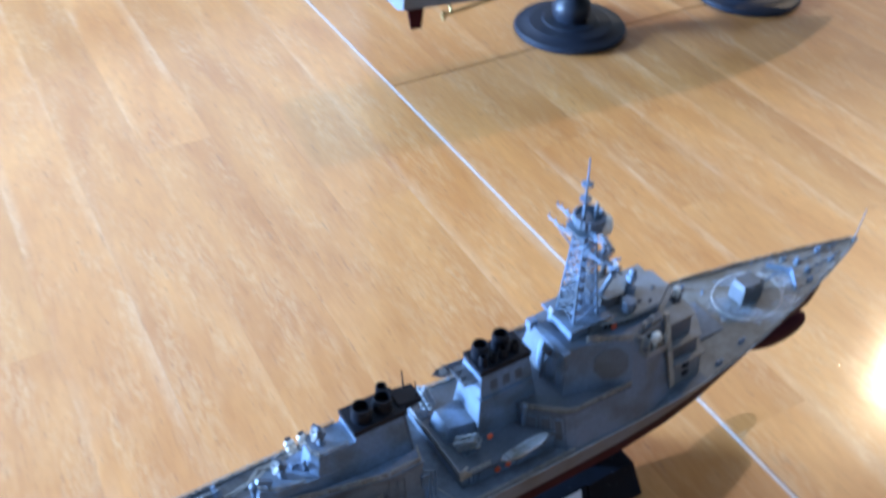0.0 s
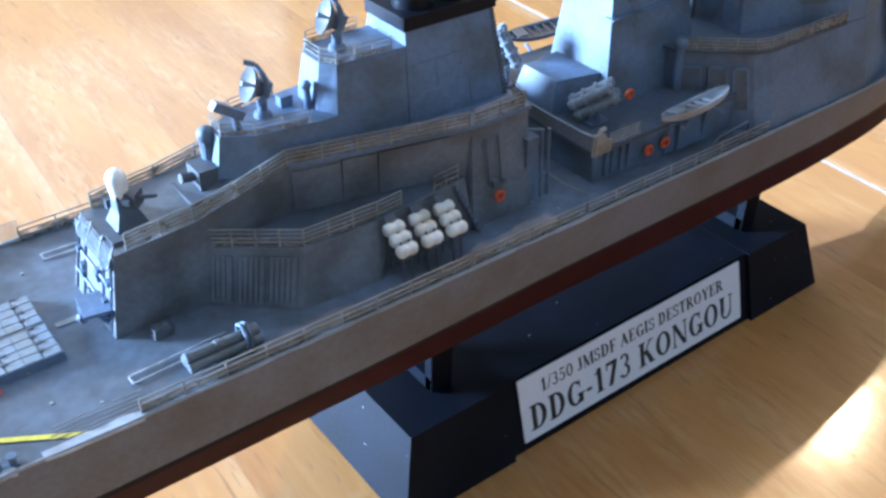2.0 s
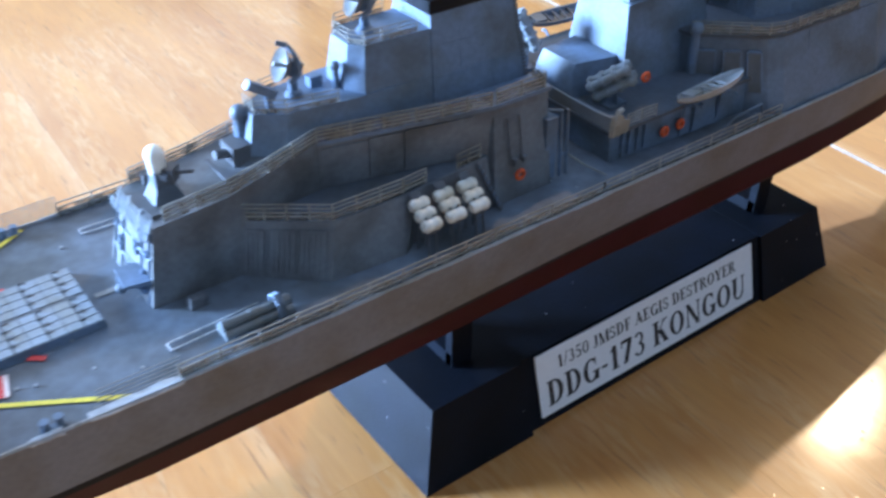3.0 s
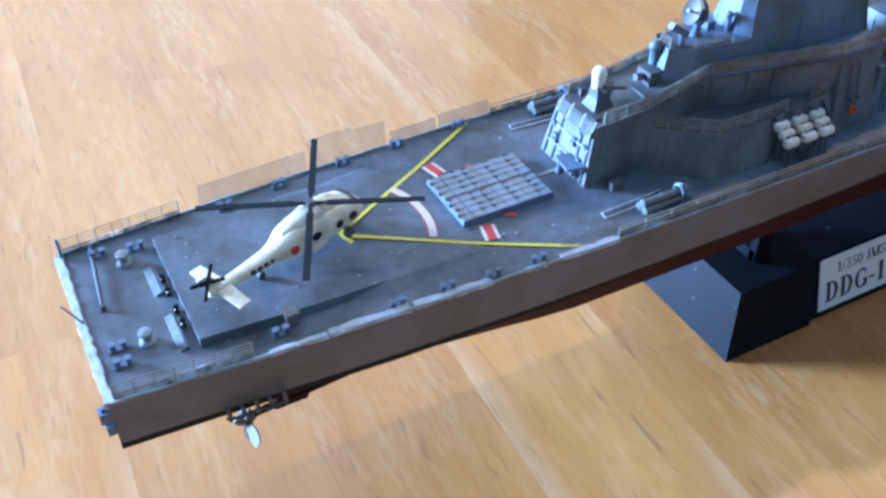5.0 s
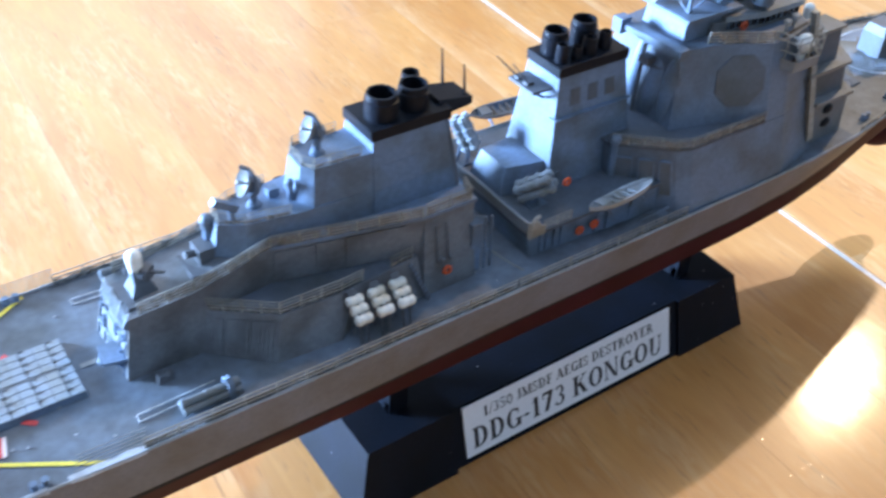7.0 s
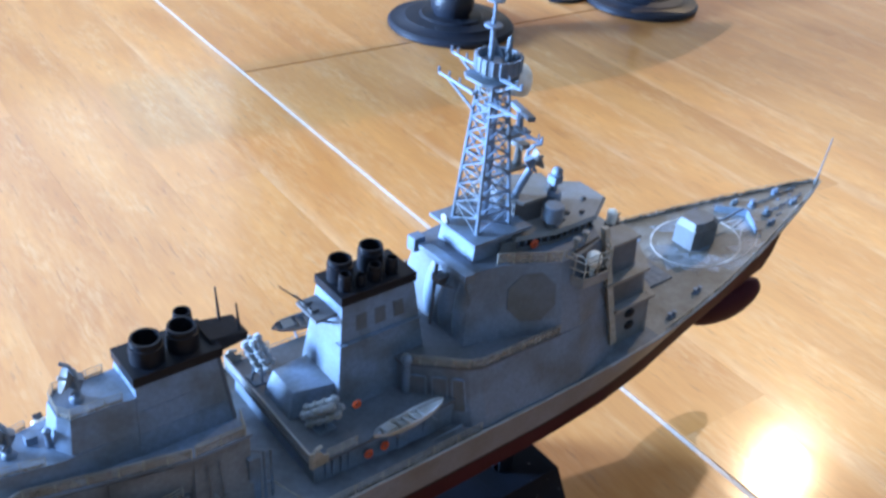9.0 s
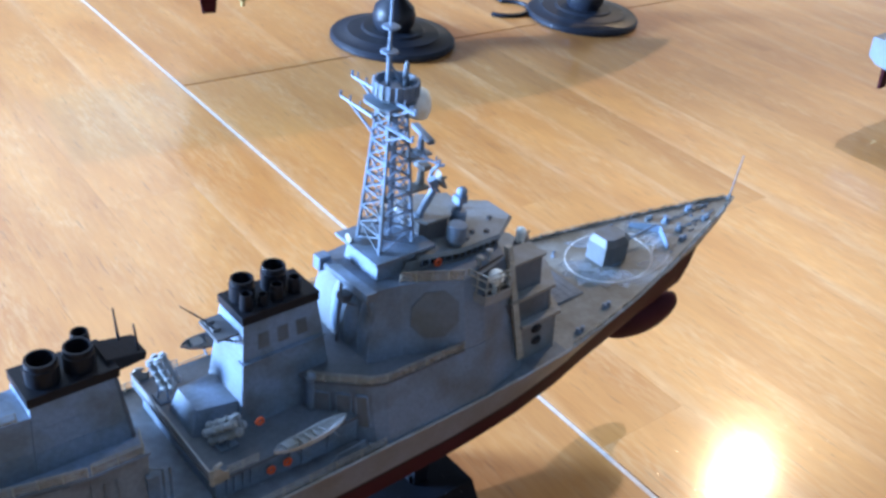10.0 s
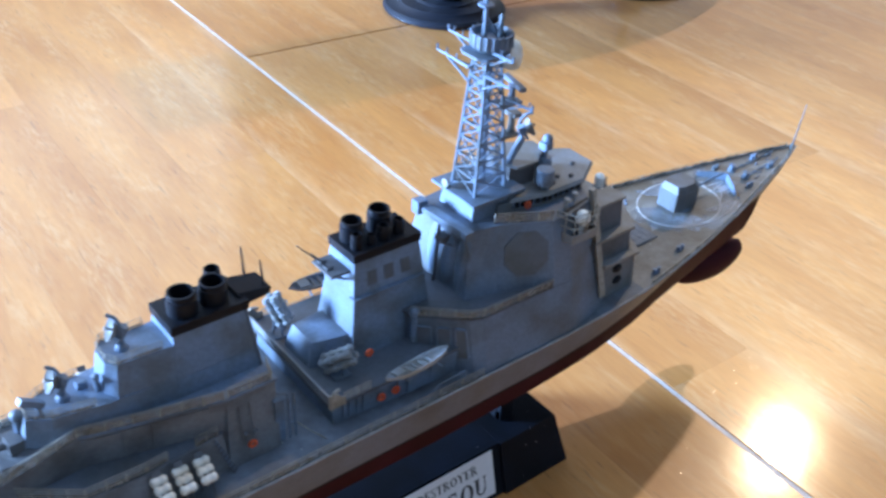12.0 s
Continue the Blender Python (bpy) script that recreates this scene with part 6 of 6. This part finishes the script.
body = hpart("fuselage", fuselage, CREAM, "cream white helicopter body")
hpart("engine_cowl", lambda b: [loft(b, [[(x, w * math.cos(a), z + h * math.sin(a)) for a in [2 * math.pi * k / 12 for k in range(12)]] for x, w, h, z in ((7.5, 0.6, 0.4, 8.5), (5.5, 2.3, 1.3, 8.8), (0, 2.8, 1.8, 9.0), (-5, 2.2, 1.2, 8.7), (-9, 0.6, 0.4, 7.6))])], CREAM)
for s in (-1, 1):
    for x, w, z in ((8.0, 1.2, 4.9), (4.0, 1.1, 5.0), (-2.6, 1.3, 5.6)):
        hpart("side_window", lambda b: prism(b, [(x + w * math.cos(a), z + 1.0 * math.sin(a)) for a in [2 * math.pi * k / 12 for k in range(12)]], 3.2, None, 4.24) or bmesh.ops.transform(b, matrix=Matrix(((1, 0, 0, 0), (0, 0, s, 0), (0, 1, 0, 0), (0, 0, 0, 1))), verts=b.verts), GLASS, "", body)
    hpart("roundel", lambda b: tube(b, (-8.2, s * 2.4, 4.9), (-8.2, s * 3.62, 4.9), 1.05, 1.05, 18), SIGNRED, "red round marking", body)
    hpart("windscreen", lambda b: prism(b, [(11.2, s * 0.3), (12.7, s * 0.3), (12.4, s * 1.5), (10.8, s * 3.0)], 4.6, [(9.8, s * 0.3), (11.0, s * 0.3), (10.8, s * 2.3), (9.6, s * 3.0)], 7.5), GLASS, "", body)
    hpart("stabiliser", lambda b: prism(b, [(-27.0, s * 0.2), (-23.6, s * 0.2), (-24.2, s * 8.0), (-27.0, s * 8.0)], 4.3, None, 4.8), CREAM, "cream tail plane")
    hpart("wheel", lambda b: [tube(b, (6.4, s * 3.7, 1.3), (6.4, s * 4.7, 1.3), 1.3, 1.3, 12), tube(b, (6.4, s * 4.2, 1.3), (5.2, s * 3.6, 3.6), 0.35)], DARK, "dark landing wheel")
hpart("wheel", lambda b: [tube(b, (-15.4, -0.5, 0.9), (-15.4, 0.5, 0.9), 0.9, 0.9, 10), tube(b, (-15.4, 0, 1.0), (-14.6, 0, 5.0), 0.35)], DARK, "dark landing wheel")
for s in (-1, 1):
    for x in (-13.2, -14.9, -16.6, -18.3):
        hpart("text_bar", lambda b: box(b, x - 0.55, x + 0.55, min(s * 1.2, s * 1.98), max(s * 1.2, s * 1.98), 4.0, 4.9), INK, "", body)
hpart("tail_fin", lambda b: prism(b, [(-27.6, -0.35), (-24.2, -0.35), (-24.2, 0.35), (-27.6, 0.35)], 4.4, [(-30.6, -0.3), (-28.0, -0.3), (-28.0, 0.3), (-30.6, 0.3)], 9.4), CREAM)
hpart("rotor_mast", lambda b: [tube(b, (0, 0, 9), (0, 0, 11.6), 0.6), tube(b, (0, 0, 10.6), (0, 0, 11.4), 1.2, 1.0, 10)], DARK)
for k in range(4):
    a = radians(-45 + 90 * k)
    hpart("rotor_blade", lambda b: turned(b, lambda q: [prism(q, [(1, -0.35), (3.4, -0.45), (3.6, -0.75), (24.2, -0.75), (24.2, 0.75), (3.6, 0.75), (3.4, 0.45), (1, 0.35)], 10.7, None, [11.1, 11.1, 11.1, 10.9, 10.9, 11.1, 11.1, 11.1])], Matrix.Rotation(a, 4, "Z")), ROTOR, "long dark rotor blade")
for k in range(4):
    a = radians(20 + 90 * k)
    hpart("tail_blade", lambda b: turned(b, lambda q: box(q, 0.2, 4.2, -0.15, 0.15, -0.4, 0.4), Matrix.Translation((-28.6, -0.9, 8.2)) @ Matrix.Rotation(a, 4, "Y")), ROTOR)
hpart("sensor_pod", lambda b: [ball(b, (12.6, 0, 1.4), 1.2, n=10), box(b, -4, 0, -4.4, -3.2, 2.0, 3.0)], CREAM)

# ---- other models on the table ----
def pedestal(x, y, h, name_label):
    st = thing("pedestal_stand", (x, y, 0), name_label, "stand", "pedestal stands")
    bm = bmesh.new()
    lathe(bm, (x, y, 0), [(46, 0), (47, 1.2), (47, 3.5), (45.5, 5.2), (36, 6.4), (34.5, 7.6), (24, 8.6), (22.5, 9.8), (1, 10)], 48)
    part("disc", bm, DISC, st, "round black stepped disc")
    bm = bmesh.new()
    lathe(bm, (x, y, 9.5), [(13, 0), (15.5, 5), (16.2, 11), (14.5, 17), (9, 22), (6, 26), (6, h - 9.5)], 28)
    part("post", bm, DISC, st, "bulbous black post")
    return st


pedestal(572, 371, 64, "round black pedestal stand with a bulbous post")
pedestal(752, 345, 64, "round black pedestal stand with a bulbous post")
pedestal(985, 92, 34, "round black pedestal stand with a bulbous post")


def far_ship(name, x, y, z, turn, length, beam, label):
    """A second ship model: hull, deck block and stern gear."""
    sp = thing(name, (x, y, z), label, "model ship", "other model ships")
    m = Matrix.Translation((x, y, z)) @ Matrix.Rotation(radians(turn), 4, "Z")

    def add(nm, build, mat, lab=""):
        bm = bmesh.new()
        build(bm)
        bm.transform(m)
        part(nm, bm, mat, sp, lab)

    def hull(b):
        rings = []
        for i in range(15):
            t = i / 14
            w = beam / 2 * (0.86 + 0.14 * min(1, t * 4)) * (1 - max(0, (t - 0.6) / 0.4) ** 2 * 0.98)
            k = 5 * (1 - min(1, t * 5)) + 8 * max(0, (t - 0.85) / 0.15)
            rings.append([(length * t, -w, 25), (length * t, -w * 0.96, 12), (length * t, -w * 0.7, 4 + k * 0.7), (length * t, 0, k), (length * t, w * 0.7, 4 + k * 0.7), (length * t, w * 0.96, 12), (length * t, w, 25)])
        loft(b, rings)
    add("hull", hull, BLUEGREY, "blue-grey hull")
    add("deckhouse", lambda b: [prism(b, [(length * 0.22, -beam * 0.36), (length * 0.7, -beam * 0.3), (length * 0.7, beam * 0.3), (length * 0.22, beam * 0.36)], 24.5, [(length * 0.24, -beam * 0.3), (length * 0.68, -beam * 0.24), (length * 0.68, beam * 0.24), (length * 0.24, beam * 0.3)], 40)], BLUEGREY)
    add("stern_deck", lambda b: [box(b, 3, 30, -beam * 0.3, beam * 0.3, 24.6, 26.2), box(b, 8, 18, -6, 6, 26, 29)], PALE)
    off = beam * 0.25
    for s in (-1, 1):
        add("rudder", lambda b: [prism(b, [(12, s * off - 1), (20, s * off - 1), (20, s * off + 1), (12, s * off + 1)], -12, [(9, s * off - 1.3), (22, s * off - 1.3), (22, s * off + 1.3), (9, s * off + 1.3)], 6)], RED, "dark red rudder")
        add("shaft", lambda b: [tube(b, (36, s * off, -6), (120, s * off * 0.8, 4), 1.2), tube(b, (44, s * off, -5), (44, s * off * 0.75, 6), 1.0), tube(b, (38, s * off, -9.5), (38, s * off, -3), 1.4)], BRASS)


far_ship("far_model_ship", 398, 377, 63, -8.4, 470, 100, "blue-grey model ship on two round pedestals")
far_ship("side_model_ship", 786, 90, 33, 0, 440, 54, "blue-grey model ship on a round pedestal")

# black cord on the table
bm = bmesh.new()
pts = []
for t in np.linspace(0, 1, 40):
    a = radians(200 + 300 * t)
    pts.append((702 + 22 * math.cos(a) + 40 * max(0, t - 0.75) * 4, 386 + 17 * math.sin(a) + 30 * max(0, t - 0.75) * 4, 1.8))
rings = []
for i, p in enumerate(pts):
    d = (Vector(pts[min(i + 1, 39)]) - Vector(pts[max(i - 1, 0)])).normalized()
    rings.append(circle(p, 1.8, 8, tuple(Vector((0, 0, 1)).cross(d)), (0, 0, 1)))
loft(bm, rings)
cord = new("cord", mesh_of("cord", bm, DISC))
tagged(cord, "looped black cord lying on the wooden table", "cord")

# ---- table, its staves last ----
TURN_T = radians(-2.56)
table = thing("table", (380, 0, -35), "large honey-coloured wooden table with narrow glued staves", "table")
table.rotation_euler = (0, 0, TURN_T)


def tpart(name, bm, mat, label="", parent=None):
    """Parts in the table's own turned frame, millimetres from the joint strip."""
    me = mesh_of(name, bm, mat)
    ob = new(name, me)
    ob.parent = parent or table
    return tagged(ob, label)


U0, U1, V0, V1 = -900, 760, -620, 860
TH = 35.0
tpart("core", B((box, U0, U1, V0, V1, 5, TH - 8)), WOOD)
for u in (U0 + 60, U1 - 60):
    for v in (V0 + 60, V1 - 60):
        tpart("leg", B((prism, [(u - 35, v - 35), (u + 35, v - 35), (u + 35, v + 35), (u - 35, v + 35)], -715, None, 6)), WOOD)
tpart("joint_strip", B((box, -1.45, 0.75, V0, V1, TH - 8, TH - 0.12)), STRIP, "thin pale joint strip between the table leaves")
tpart("joint_gap", B((box, 0.75, 1.35, V0, V1, TH - 8, TH - 1.2)), INK)
tpart("cross_gap", B((box, 1.5, U1, 362.5, 364.0, TH - 8, TH - 0.8)), INK)
STAVES = {}


def stave(u, v, w, length):
    key = (round(w, 1), round(length))
    if key not in STAVES:
        bm = bmesh.new()
        g = 0.05
        prism(bm, [(-w / 2 + g / 2, -length / 2 + g / 2), (w / 2 - g / 2, -length / 2 + g / 2), (w / 2 - g / 2, length / 2 - g / 2), (-w / 2 + g / 2, length / 2 - g / 2)], -9, None, 0)
        STAVES[key] = mesh_of("stave", bm, WOOD, smooth=False)
    ob = new("stave", STAVES[key])
    ob.parent = table
    ob.location = (u * S, v * S, TH * S)


def lay(u_from, u_to, width, v_from, v_to, seed):
    rng = random.Random(seed)
    n = round(abs(u_to - u_from) / width)
    w = (u_to - u_from) / n
    for i in range(n):
        u = u_from + (i + 0.5) * w
        v = v_from
        first = True
        while v < v_to - 1:
            length = rng.choice((180, 260, 340)) if first else rng.choice((420, 520, 640))
            first = False
            if v + length > v_to - 120:
                length = v_to - v
            stave(u, v + length / 2, abs(w), length)
            v += length


lay(-1.5, U0, 47, V0, V1, 21)
lay(1.4, U1, 47, V0, 362.5, 22)
lay(1.4, U1, 47, 364.0, V1, 23)

# hatches of the two launchers
for owner, spots in ((launcher, LAUNCH), (ship, FLAUNCH)):
    for x, y, z in spots:
        ob = new("hatch", hatch_mesh if owner is launcher else flat_hatch_mesh)
        ob.parent = owner
        ob.location = Vector((x, y, z)) * S - ship.location
for i in (0, 2, 3, 5, 7):
    for j in range(8):
        x, y, z = LAUNCH[8 * i + j]
        ob = new("hinge", hinge_mesh)
        ob.parent = launcher
        ob.location = Vector((x - 1.4 + 0.5 * (j % 2), y + 1.05, z)) * S - ship.location
